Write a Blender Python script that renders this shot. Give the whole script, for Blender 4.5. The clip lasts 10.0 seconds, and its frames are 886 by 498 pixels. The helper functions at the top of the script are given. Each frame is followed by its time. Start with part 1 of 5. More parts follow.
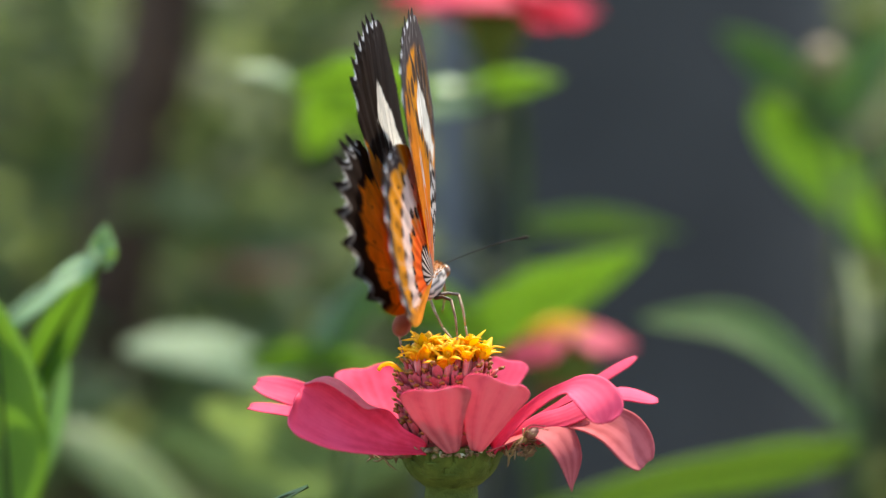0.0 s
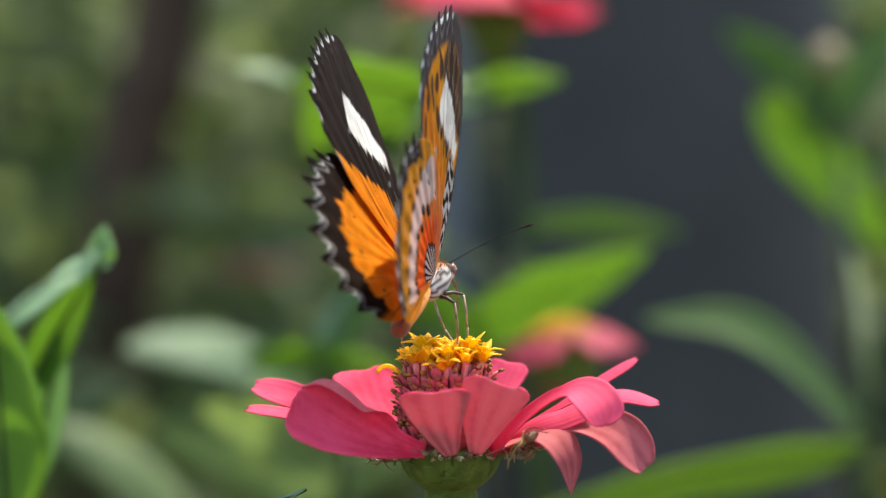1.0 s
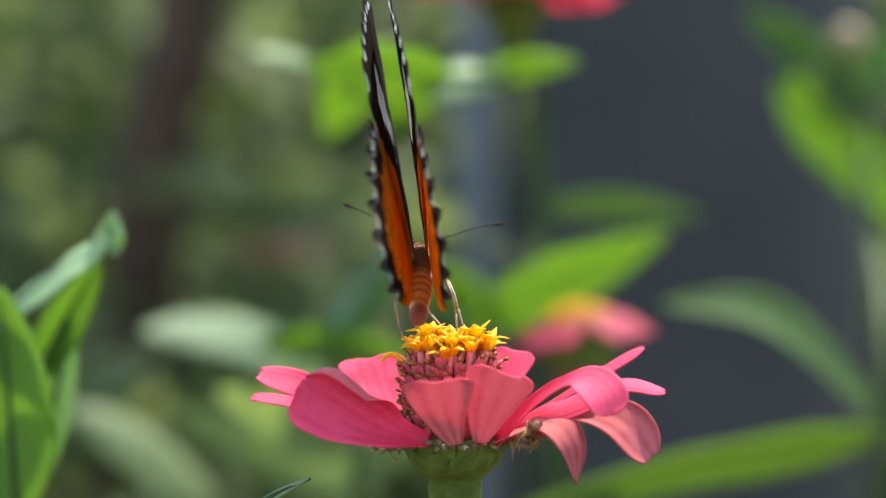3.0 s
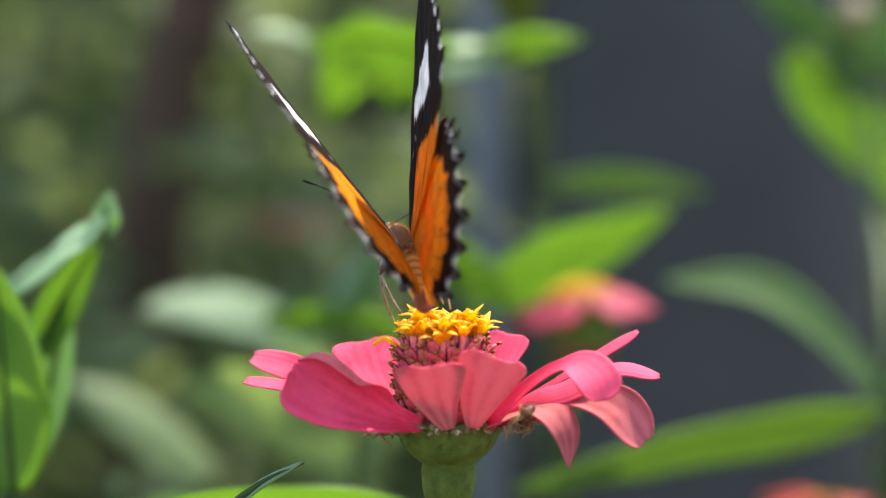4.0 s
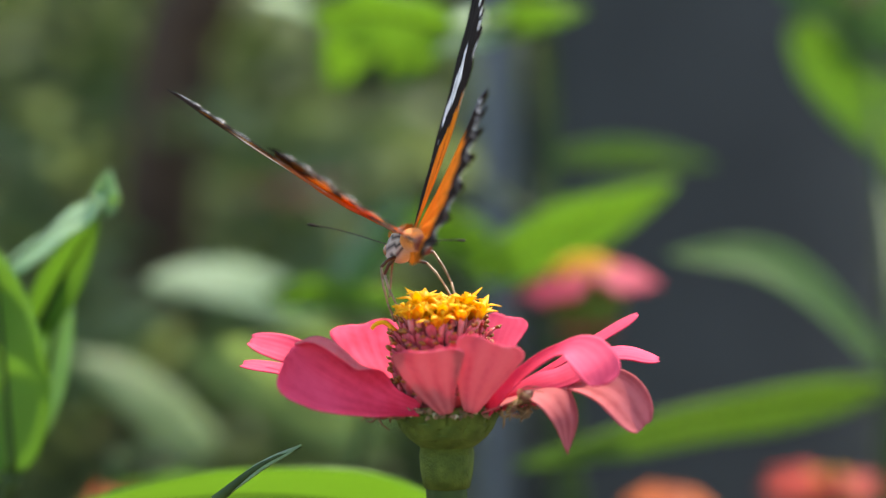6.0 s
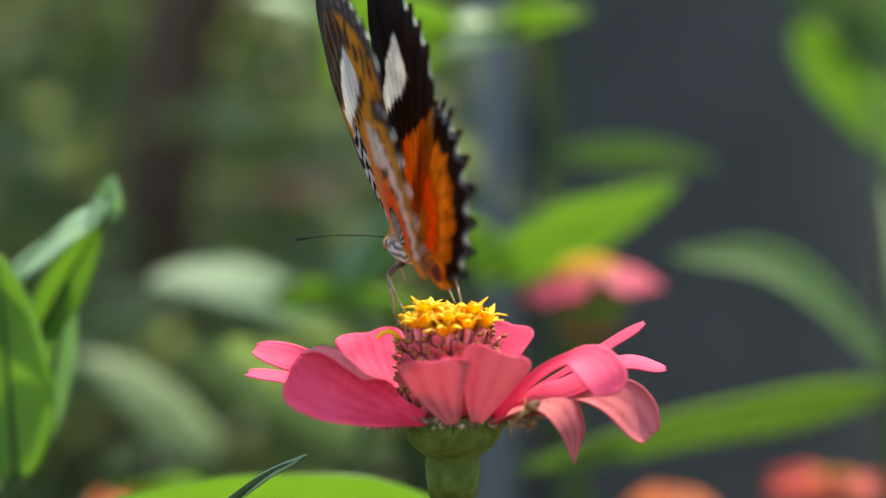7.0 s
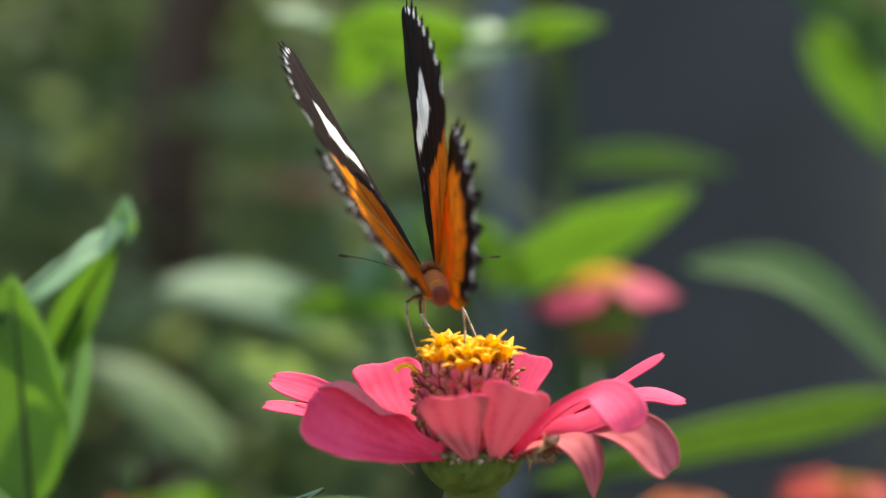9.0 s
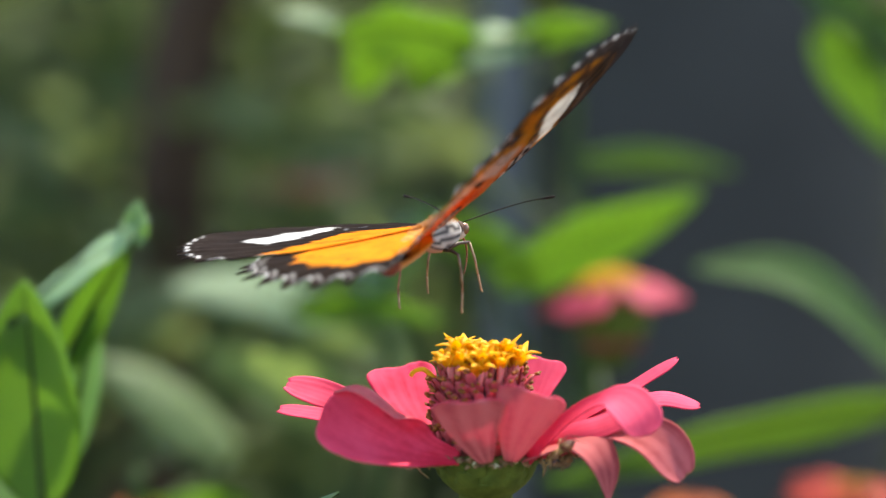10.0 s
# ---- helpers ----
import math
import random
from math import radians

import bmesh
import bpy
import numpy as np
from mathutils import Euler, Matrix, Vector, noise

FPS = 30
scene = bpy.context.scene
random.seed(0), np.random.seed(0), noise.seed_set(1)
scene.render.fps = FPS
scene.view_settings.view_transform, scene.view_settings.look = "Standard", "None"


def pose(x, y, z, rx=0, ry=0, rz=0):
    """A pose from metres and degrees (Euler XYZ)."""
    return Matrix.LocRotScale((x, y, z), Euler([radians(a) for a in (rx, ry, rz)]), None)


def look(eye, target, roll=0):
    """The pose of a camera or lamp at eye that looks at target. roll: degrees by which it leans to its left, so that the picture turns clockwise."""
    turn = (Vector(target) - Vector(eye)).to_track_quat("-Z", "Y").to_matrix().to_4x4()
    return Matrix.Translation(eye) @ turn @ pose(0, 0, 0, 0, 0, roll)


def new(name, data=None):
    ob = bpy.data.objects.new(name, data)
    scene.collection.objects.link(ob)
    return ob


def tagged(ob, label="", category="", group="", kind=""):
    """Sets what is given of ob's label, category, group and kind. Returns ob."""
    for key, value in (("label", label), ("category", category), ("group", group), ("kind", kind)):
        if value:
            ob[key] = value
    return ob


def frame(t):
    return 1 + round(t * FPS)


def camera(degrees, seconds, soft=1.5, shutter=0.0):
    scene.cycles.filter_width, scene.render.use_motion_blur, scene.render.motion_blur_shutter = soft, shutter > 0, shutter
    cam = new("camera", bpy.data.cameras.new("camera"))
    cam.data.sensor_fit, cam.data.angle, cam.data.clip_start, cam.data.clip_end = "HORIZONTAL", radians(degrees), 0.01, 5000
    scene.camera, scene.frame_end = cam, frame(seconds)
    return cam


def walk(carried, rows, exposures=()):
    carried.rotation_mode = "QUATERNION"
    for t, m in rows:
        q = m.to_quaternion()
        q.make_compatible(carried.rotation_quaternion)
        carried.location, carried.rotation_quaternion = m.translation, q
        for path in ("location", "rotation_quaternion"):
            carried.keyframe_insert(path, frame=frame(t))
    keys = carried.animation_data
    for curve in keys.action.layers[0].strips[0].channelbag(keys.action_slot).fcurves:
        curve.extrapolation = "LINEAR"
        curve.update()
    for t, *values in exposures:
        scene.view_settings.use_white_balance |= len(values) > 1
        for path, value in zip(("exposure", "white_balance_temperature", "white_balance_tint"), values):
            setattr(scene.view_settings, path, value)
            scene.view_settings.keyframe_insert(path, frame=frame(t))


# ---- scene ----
# ---------------------------------------------------------------- camera and its walk
EYE = 0.744          # the lens's height over the ground at the start, metres
cam = camera(22.0, 10.0, 1.2, 0.06)
cam.data.dof.use_dof = True
cam.data.dof.focus_distance = 0.357
cam.data.dof.aperture_fstop = 8.6

CAM_ROWS = [
    (0, 0.00, -360.00, 0.00, -0.000, -2.000),
    (0.5, 0.15, -358.99, 0.44, 0.032, -2.056),
    (1, 0.98, -357.49, 0.71, 0.136, -2.092),
    (1.5, 1.45, -357.00, 0.77, 0.250, -2.107),
    (2, 2.26, -356.38, 0.74, 0.444, -2.144),
    (2.5, 3.50, -356.00, 0.91, 0.697, -2.268),
    (4, 8.06, -353.59, 4.17, 1.233, -3.386),
    (4.5, 8.98, -352.96, 4.54, 1.353, -3.617),
    (5, 9.65, -352.24, 5.08, 1.436, -3.846),
    (5.5, 10.04, -351.62, 6.07, 1.512, -4.109),
    (7, 8.81, -349.58, 9.70, 1.476, -4.530),
    (7.5, 7.85, -348.65, 11.56, 1.408, -4.593),
    (8, 8.15, -347.31, 13.57, 1.537, -4.734),
    (8.5, 7.97, -346.98, 15.58, 1.639, -4.878),
    (9, 7.07, -346.42, 17.34, 1.663, -5.002),
    (9.5, 6.25, -346.77, 18.44, 1.688, -5.087),
    (10, 4.64, -346.98, 18.35, 1.638, -5.047),
]
EXPOSURES = [(0.0, 1.85, 7100, 9), (0.5, 1.88, 6900, 10), (1.0, 1.64, 7000, 8), (2.0, 1.72, 7000, 8), (2.5, 1.81, 6900, 8), (4.0, 2.00, 6900, 9), (4.5, 1.84, 7000, 8), (6.9, 1.84, 7000, 7), (7.5, 2.09, 8600, 3), (8.2, 2.01, 7000, 7), (8.6, 1.80, 7000, 8), (10.0, 1.75, 7000, 7)]
walk(cam, [(t, pose(x / 1000, y / 1000, EYE + z / 1000, 90 + pitch, 0, yaw)) for t, x, y, z, yaw, pitch in CAM_ROWS], EXPOSURES)

# ---------------------------------------------------------------- sky and sun
SUN_DIR = Vector((0.24, 0.40, 0.88)).normalized()     # towards the sun
world = bpy.data.worlds.new("sky")
scene.world = world
world.use_nodes = True
wn = world.node_tree.nodes
sky = wn.new("ShaderNodeTexSky")
sky.sky_type = "NISHITA"
sky.sun_disc = False
sky.sun_elevation = math.asin(SUN_DIR.z)
sky.sun_rotation = math.atan2(SUN_DIR.x, SUN_DIR.y)
world.node_tree.links.new(sky.outputs["Color"], wn["Background"].inputs["Color"])
wn["Background"].inputs["Strength"].default_value = 0.15

sun_data = bpy.data.lights.new("sun", "SUN")
sun_data.energy = 3.1
sun_data.angle = radians(0.6)
sun_data.color = (1.0, 0.95, 0.86)
sun = new("sun", sun_data)
sun.matrix_world = look(SUN_DIR * 20, (0, 0, 0))


# ---------------------------------------------------------------- materials
def nodes_of(name):
    m = bpy.data.materials.new(name)
    m.use_nodes = True
    nt = m.node_tree
    return m, nt, nt.nodes, nt.links, nt.nodes["Principled BSDF"]


def ramp(nodes, stops):
    r = nodes.new("ShaderNodeValToRGB")
    while len(r.color_ramp.elements) < len(stops):
        r.color_ramp.elements.new(0.5)
    for e, (p, c) in zip(r.color_ramp.elements, stops):
        e.position, e.color = p, (*c, 1)
    return r


def noise_node(nodes, scale, detail=4.0):
    n = nodes.new("ShaderNodeTexNoise")
    n.inputs["Scale"].default_value = scale
    n.inputs["Detail"].default_value = detail
    return n


def add_bump(nt, bsdf, height, strength, distance):
    b = nt.nodes.new("ShaderNodeBump")
    b.inputs["Strength"].default_value = strength
    b.inputs["Distance"].default_value = distance
    nt.links.new(height, b.inputs["Height"])
    nt.links.new(b.outputs["Normal"], bsdf.inputs["Normal"])
    return b


def add_translucent(nt, bsdf, colour_socket, amount, bump=None):
    """Thin tissue: part of the light goes through it."""
    out = nt.nodes["Material Output"]
    tr = nt.nodes.new("ShaderNodeBsdfTranslucent")
    mx = nt.nodes.new("ShaderNodeMixShader")
    mx.inputs[0].default_value = amount
    nt.links.new(colour_socket, tr.inputs["Color"])
    nt.links.new(bsdf.outputs[0], mx.inputs[1])
    nt.links.new(tr.outputs[0], mx.inputs[2])
    nt.links.new(mx.outputs[0], out.inputs["Surface"])


def tissue(name, lo, mid, hi, rough=0.5, through_light=0.35, veins=0.0, along=6.0, grain=900.0, spec=0.4, glow=None, deepen=0.0):
    """Leaf or petal: colour varied along and across, with fine lengthwise ribs (UV: across, along)."""
    m, nt, nodes, links, bsdf = nodes_of(name)
    uv = nodes.new("ShaderNodeUVMap")
    sep = nodes.new("ShaderNodeSeparateXYZ")
    links.new(uv.outputs[0], sep.inputs[0])
    coord = nodes.new("ShaderNodeTexCoord")
    n1 = noise_node(nodes, 70.0, 3)
    links.new(coord.outputs["Object"], n1.inputs["Vector"])
    n2 = noise_node(nodes, grain, 2)
    links.new(coord.outputs["Object"], n2.inputs["Vector"])
    ribs = nodes.new("ShaderNodeMath")
    ribs.operation = "MULTIPLY"
    ribs.inputs[1].default_value = along * 2 * math.pi
    links.new(sep.outputs["X"], ribs.inputs[0])
    sn = nodes.new("ShaderNodeMath")
    sn.operation = "SINE"
    links.new(ribs.outputs[0], sn.inputs[0])
    add = nodes.new("ShaderNodeMath")
    add.operation = "MULTIPLY_ADD"
    add.inputs[1].default_value = veins
    links.new(sn.outputs[0], add.inputs[0])
    links.new(n1.outputs["Fac"], add.inputs[2])
    fine = nodes.new("ShaderNodeMath")          # hair-fine veins between the ribs
    fine.operation = "MULTIPLY"
    fine.inputs[1].default_value = along * 9.3
    links.new(sep.outputs["X"], fine.inputs[0])
    streak = nodes.new("ShaderNodeCombineXYZ")
    links.new(fine.outputs[0], streak.inputs["X"])
    links.new(sep.outputs["Y"], streak.inputs["Y"])
    n3 = noise_node(nodes, 2.2, 3)
    links.new(streak.outputs[0], n3.inputs["Vector"])
    veined = nodes.new("ShaderNodeMath")
    veined.operation = "MULTIPLY_ADD"
    veined.inputs[1].default_value = 0.45
    links.new(n3.outputs["Fac"], veined.inputs[0])
    links.new(add.outputs[0], veined.inputs[2])
    grainy = nodes.new("ShaderNodeMath")
    grainy.operation = "MULTIPLY_ADD"
    grainy.inputs[1].default_value = 0.25
    links.new(n2.outputs["Fac"], grainy.inputs[0])
    links.new(veined.outputs[0], grainy.inputs[2])
    add = nodes.new("ShaderNodeMath")
    add.operation = "SUBTRACT"
    add.inputs[1].default_value = 0.35
    links.new(grainy.outputs[0], add.inputs[0])
    r = ramp(nodes, [(0.25, lo), (0.5, mid), (0.75, hi)])
    if deepen:        # richer colour towards the base
        deep = nodes.new("ShaderNodeMath")
        deep.operation = "MULTIPLY_ADD"
        deep.inputs[1].default_value = deepen
        links.new(sep.outputs["Y"], deep.inputs[0])
        off = nodes.new("ShaderNodeMath")
        off.operation = "ADD"
        off.inputs[1].default_value = -0.6 * deepen
        links.new(add.outputs[0], off.inputs[0])
        links.new(off.outputs[0], deep.inputs[2])
        links.new(deep.outputs[0], r.inputs["Fac"])
    else:
        links.new(add.outputs[0], r.inputs["Fac"])
    obi = nodes.new("ShaderNodeObjectInfo")
    hsv = nodes.new("ShaderNodeHueSaturation")
    val = nodes.new("ShaderNodeMapRange")
    val.inputs["To Min"].default_value, val.inputs["To Max"].default_value = 0.88, 1.1
    links.new(obi.outputs["Random"], val.inputs["Value"])
    links.new(val.outputs[0], hsv.inputs["Value"])
    links.new(r.outputs[0], hsv.inputs["Color"])
    links.new(hsv.outputs[0], bsdf.inputs["Base Color"])
    bsdf.inputs["Roughness"].default_value = rough
    bsdf.inputs["Specular IOR Level"].default_value = spec
    h = nodes.new("ShaderNodeMath")
    h.operation = "MULTIPLY_ADD"
    h.inputs[1].default_value = 0.35
    links.new(n2.outputs["Fac"], h.inputs[0])
    links.new(sn.outputs[0], h.inputs[2])
    add_bump(nt, bsdf, h.outputs[0], 0.2, 0.00005)
    if through_light:
        t = hsv.outputs[0]
        if glow:
            mixc = nodes.new("ShaderNodeMix")
            mixc.data_type = "RGBA"
            mixc.inputs["Factor"].default_value = 0.8
            links.new(t, mixc.inputs["A"])
            mixc.inputs["B"].default_value = (*glow, 1)
            t = mixc.outputs["Result"]
        add_translucent(nt, bsdf, t, through_light)
    return m


def plain(name, lo, hi, scale=200.0, rough=0.6, metal=0.0, bump=0.3, dist=0.0003, spec=0.4):
    """Two-tone surface with grain at two sizes."""
    m, nt, nodes, links, bsdf = nodes_of(name)
    coord = nodes.new("ShaderNodeTexCoord")
    n = noise_node(nodes, scale, 6)
    links.new(coord.outputs["Object"], n.inputs["Vector"])
    r = ramp(nodes, [(0.3, lo), (0.7, hi)])
    links.new(n.outputs["Fac"], r.inputs["Fac"])
    links.new(r.outputs[0], bsdf.inputs["Base Color"])
    bsdf.inputs["Roughness"].default_value = rough
    bsdf.inputs["Metallic"].default_value = metal
    bsdf.inputs["Specular IOR Level"].default_value = spec
    n2 = noise_node(nodes, scale * 6, 3)
    links.new(coord.outputs["Object"], n2.inputs["Vector"])
    add_bump(nt, bsdf, n2.outputs["Fac"], bump, dist)
    return m


def painted_by_attribute(name, rough, through_light, fibre=0.0, spec=0.25):
    """Colour carried by the mesh's own pattern, with the fine dust-like relief of wing scales."""
    m, nt, nodes, links, bsdf = nodes_of(name)
    a = nodes.new("ShaderNodeAttribute")
    a.attribute_name = "pattern"
    coord = nodes.new("ShaderNodeTexCoord")
    n = noise_node(nodes, 2500.0, 2)
    links.new(coord.outputs["Object"], n.inputs["Vector"])
    n1 = noise_node(nodes, 260.0, 3)
    links.new(coord.outputs["Object"], n1.inputs["Vector"])
    hsv = nodes.new("ShaderNodeHueSaturation")
    mr = nodes.new("ShaderNodeMapRange")
    mr.inputs["From Min"].default_value, mr.inputs["From Max"].default_value = 0.3, 0.7
    mr.inputs["To Min"].default_value, mr.inputs["To Max"].default_value = 0.78, 1.15
    links.new(n1.outputs["Fac"], mr.inputs["Value"])
    links.new(mr.outputs[0], hsv.inputs["Value"])
    links.new(a.outputs["Color"], hsv.inputs["Color"])
    links.new(hsv.outputs[0], bsdf.inputs["Base Color"])
    bsdf.inputs["Roughness"].default_value = rough
    bsdf.inputs["Specular IOR Level"].default_value = spec
    bsdf.inputs["Sheen Weight"].default_value = fibre
    add_bump(nt, bsdf, n.outputs["Fac"], 0.25, 0.0001)
    if through_light:
        add_translucent(nt, bsdf, hsv.outputs[0], through_light)
    return m


M_PETAL = tissue("petal_pink", (0.52, 0.020, 0.048), (0.74, 0.072, 0.142), (0.81, 0.110, 0.190), 0.65, 0.28, 0.04, 5.5, 900, 0.06, (1.0, 0.17, 0.37), 0.3)
M_PETAL_UNDER = tissue("petal_coral_underside", (0.34, 0.05, 0.065), (0.56, 0.145, 0.160), (0.62, 0.185, 0.195), 0.7, 0.27, 0.10, 3.0, 900, 0.12, (1.0, 0.28, 0.38))
# underside coral darkened: the shade on the down-turned petals is in the colour
M_PETAL_SHADOWED = tissue("petal_shadowed_coral", (0.28, 0.05, 0.055), (0.47, 0.118, 0.125), (0.53, 0.15, 0.15), 0.75, 0.24, 0.10, 3.0, 900, 0.1, (0.85, 0.25, 0.27))
# shaded copy of the far pink, for the dimmer blossom behind
M_PETAL_DIM = tissue("petal_shaded_pink", (0.34, 0.04, 0.065), (0.46, 0.062, 0.10), (0.52, 0.09, 0.13), 0.6, 0.4, 0.1, 3.5, 900, 0.15, (0.75, 0.22, 0.30))
M_CORAL = tissue("petal_orange", (0.40, 0.075, 0.015), (0.50, 0.115, 0.022), (0.56, 0.17, 0.035), 0.6, 0.35, 0.1, 3.5, 900, 0.3, (0.9, 0.45, 0.2))
M_DULL = tissue("petal_dull_coral", (0.24, 0.022, 0.018), (0.33, 0.036, 0.026), (0.38, 0.055, 0.036), 0.6, 0.3, 0.1, 3.5, 900, 0.12, (0.6, 0.2, 0.15))
M_FADED = tissue("petal_faded", (0.26, 0.08, 0.05), (0.36, 0.12, 0.08), (0.42, 0.16, 0.10), 0.6, 0.3, 0.1, 3, 900, 0.2)
M_PETAL_FAR = tissue("petal_pink_far", (0.52, 0.035, 0.08), (0.66, 0.06, 0.125), (0.74, 0.10, 0.17), 0.55, 0.5, 0.1, 3.5, 900, 0.2, (0.92, 0.27, 0.38))
M_FLORET = tissue("floret_yellow", (0.80, 0.36, 0.01), (0.88, 0.53, 0.013), (0.93, 0.64, 0.025), 0.5, 0.5, 0.05, 2, 1500, 0.3, (1.0, 0.72, 0.08))
# floret yellow toned down, so that discs behind look less bright
M_FLORET_FAR = tissue("floret_dimmed_yellow", (0.46, 0.20, 0.008), (0.56, 0.29, 0.012), (0.62, 0.36, 0.02), 0.6, 0.4, 0.05, 2, 1500, 0.2, (0.8, 0.45, 0.05))
M_FLORET_TUBE = plain("floret_tube", (0.50, 0.065, 0.085), (0.68, 0.20, 0.17), 600, 0.55)
M_CHAFF = plain("chaff_pink", (0.24, 0.02, 0.03), (0.60, 0.10, 0.12), 500, 0.6)
M_CHAFF_TIP = plain("chaff_tip", (0.06, 0.018, 0.006), (0.36, 0.14, 0.022), 900, 0.7)
M_DISC = plain("disc_core", (0.10, 0.018, 0.02), (0.22, 0.05, 0.045), 500, 0.7)
M_CALYX = plain("bract_green", (0.045, 0.066, 0.009), (0.105, 0.140, 0.022), 420, 0.65, 0, 0.6, 0.0004, 0.15)
M_CREAM = plain("bract_cream", (0.55, 0.52, 0.33), (0.72, 0.68, 0.46), 400, 0.5)
M_BUD = plain("bud_straw", (0.19, 0.14, 0.06), (0.29, 0.22, 0.10), 400, 0.6)
M_DRY = plain("dried_brown", (0.10, 0.055, 0.025), (0.32, 0.21, 0.10), 700, 0.75)
M_SPIDER = plain("spider_brown", (0.09, 0.026, 0.014), (0.26, 0.09, 0.05), 1400, 0.6)
M_SPIDER_PALE = plain("spider_pale", (0.16, 0.09, 0.02), (0.32, 0.20, 0.06), 1200, 0.55)
M_STEM = plain("stem_green", (0.021, 0.040, 0.008), (0.045, 0.074, 0.015), 300, 0.6, 0, 0.3, 0.0003, 0.2)
M_LEAF = tissue("leaf_green", (0.045, 0.115, 0.018), (0.07, 0.16, 0.025), (0.10, 0.20, 0.04), 0.42, 0.6, 0.04, 9, 700, 0.4, (0.43, 0.61, 0.14))
# leaf green lightened: the sky's sheen is put into the colour
M_LEAF_PALE = tissue("leaf_pale_sheen", (0.15, 0.25, 0.12), (0.22, 0.33, 0.17), (0.28, 0.38, 0.23), 0.5, 0.42, 0.04, 9, 700, 0.55, (0.55, 0.8, 0.25))
# leaf green made darker, for the dimmer leaves
M_LEAF_DIM = tissue("leaf_darker_green", (0.04, 0.085, 0.02), (0.06, 0.115, 0.028), (0.085, 0.14, 0.035), 0.5, 0.45, 0.04, 9, 700, 0.4, (0.45, 0.65, 0.12))
# the same sheen colour toned down, for a dimmer leaf
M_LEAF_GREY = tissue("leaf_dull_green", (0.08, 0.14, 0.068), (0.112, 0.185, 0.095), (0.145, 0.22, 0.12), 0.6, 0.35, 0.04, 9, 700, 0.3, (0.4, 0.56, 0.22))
# soft leaf green, greyed so that the far haze is in the colour
M_LEAF_SOFT = tissue("leaf_soft_haze_green", (0.12, 0.18, 0.08), (0.17, 0.24, 0.11), (0.21, 0.28, 0.14), 0.5, 0.6, 0.04, 9, 700, 0.4, (0.58, 0.68, 0.32))
# a further darkened and duller copy of the leaf green
M_LEAF_DUSK = tissue("leaf_dusky_green", (0.045, 0.095, 0.026), (0.065, 0.125, 0.038), (0.09, 0.15, 0.055), 0.7, 0.42, 0.04, 9, 700, 0.15, (0.30, 0.46, 0.12))
M_HEDGE = tissue("hedge_leaf", (0.074, 0.108, 0.042), (0.105, 0.148, 0.056), (0.135, 0.185, 0.074), 0.6, 0.46, 0.03, 6, 500, 0.35, (0.22, 0.28, 0.09))
# dark tone for the shade deep behind the hedge leaves
M_HEDGE_SHADE = plain("hedge_shade_dark", (0.03, 0.036, 0.02), (0.055, 0.06, 0.032), 20, 0.9)
M_BARK = plain("bark_brown", (0.035, 0.018, 0.009), (0.075, 0.042, 0.022), 40, 0.85, 0, 0.6, 0.003)
M_SOIL = plain("soil", (0.045, 0.03, 0.02), (0.11, 0.08, 0.055), 14, 0.95, 0, 0.8, 0.01)
# tone of the lighter strip along the pillar's left side
M_POST = plain("pillar_strip_light_grey", (0.10, 0.108, 0.112), (0.14, 0.148, 0.152), 9, 0.6, 0, 0.3, 0.001)
M_PILLAR = plain("grey_paint", (0.027, 0.027, 0.0255), (0.042, 0.042, 0.039), 9, 0.6, 0, 0.3, 0.001, 0.2)
M_WING = painted_by_attribute("wing_scales", 0.75, 0.42, 0.0, 0.03)
M_BODY = painted_by_attribute("body_hair", 0.8, 0.0, 0.1, 0.15)
M_EYE = plain("eye_brown", (0.10, 0.04, 0.015), (0.28, 0.13, 0.06), 900, 0.15, 0, 0.1, 0.0001, 0.6)
M_DARK = plain("antenna_dark", (0.012, 0.009, 0.008), (0.03, 0.02, 0.015), 900, 0.7, 0, 0.2, 0.0001, 0.1)
M_LEG = plain("leg_cream", (0.15, 0.085, 0.045), (0.40, 0.28, 0.18), 700, 0.55)
M_LEG_DARK = plain("leg_brown", (0.025, 0.013, 0.008), (0.10, 0.05, 0.024), 700, 0.5)
M_PROB = plain("proboscis_brown", (0.12, 0.04, 0.015), (0.25, 0.09, 0.03), 900, 0.4)


# ---------------------------------------------------------------- builders
def place_of(ob):
    v = Vector((0, 0, 0))
    while ob is not None:
        v += ob.location
        ob = ob.parent
    return v


def mesh_ob(name, verts, faces, mats, parent=None, label="", uvs=None, mat_ids=None, smooth=True):
    """One mesh object. verts are world places; a child's are taken relative to its parent."""
    off = np.array(place_of(parent)) if parent is not None else np.zeros(3)
    me = bpy.data.meshes.new(name)
    me.from_pydata((np.asarray(verts, float) - off).tolist(), [], [tuple(int(i) for i in f) for f in faces])
    for m in (mats if isinstance(mats, (list, tuple)) else [mats]):
        me.materials.append(m)
    if mat_ids is not None:
        me.polygons.foreach_set("material_index", np.asarray(mat_ids, np.int32))
    if smooth:
        me.polygons.foreach_set("use_smooth", np.ones(len(me.polygons), bool))
    if uvs is not None:
        layer = me.uv_layers.new(name="UVMap")
        idx = np.empty(len(me.loops), np.int32)
        me.loops.foreach_get("vertex_index", idx)
        layer.data.foreach_set("uv", np.asarray(uvs, np.float32)[idx].ravel())
    me.update()
    ob = new(name, me)
    if parent is not None:
        ob.parent = parent
    if label:
        tagged(ob, label)
    return ob


def empty(name, at, label, category, group="", kind=""):
    ob = new(name)
    ob.location = at
    ob.empty_display_size = 0.01
    return tagged(ob, label, category, group, kind)


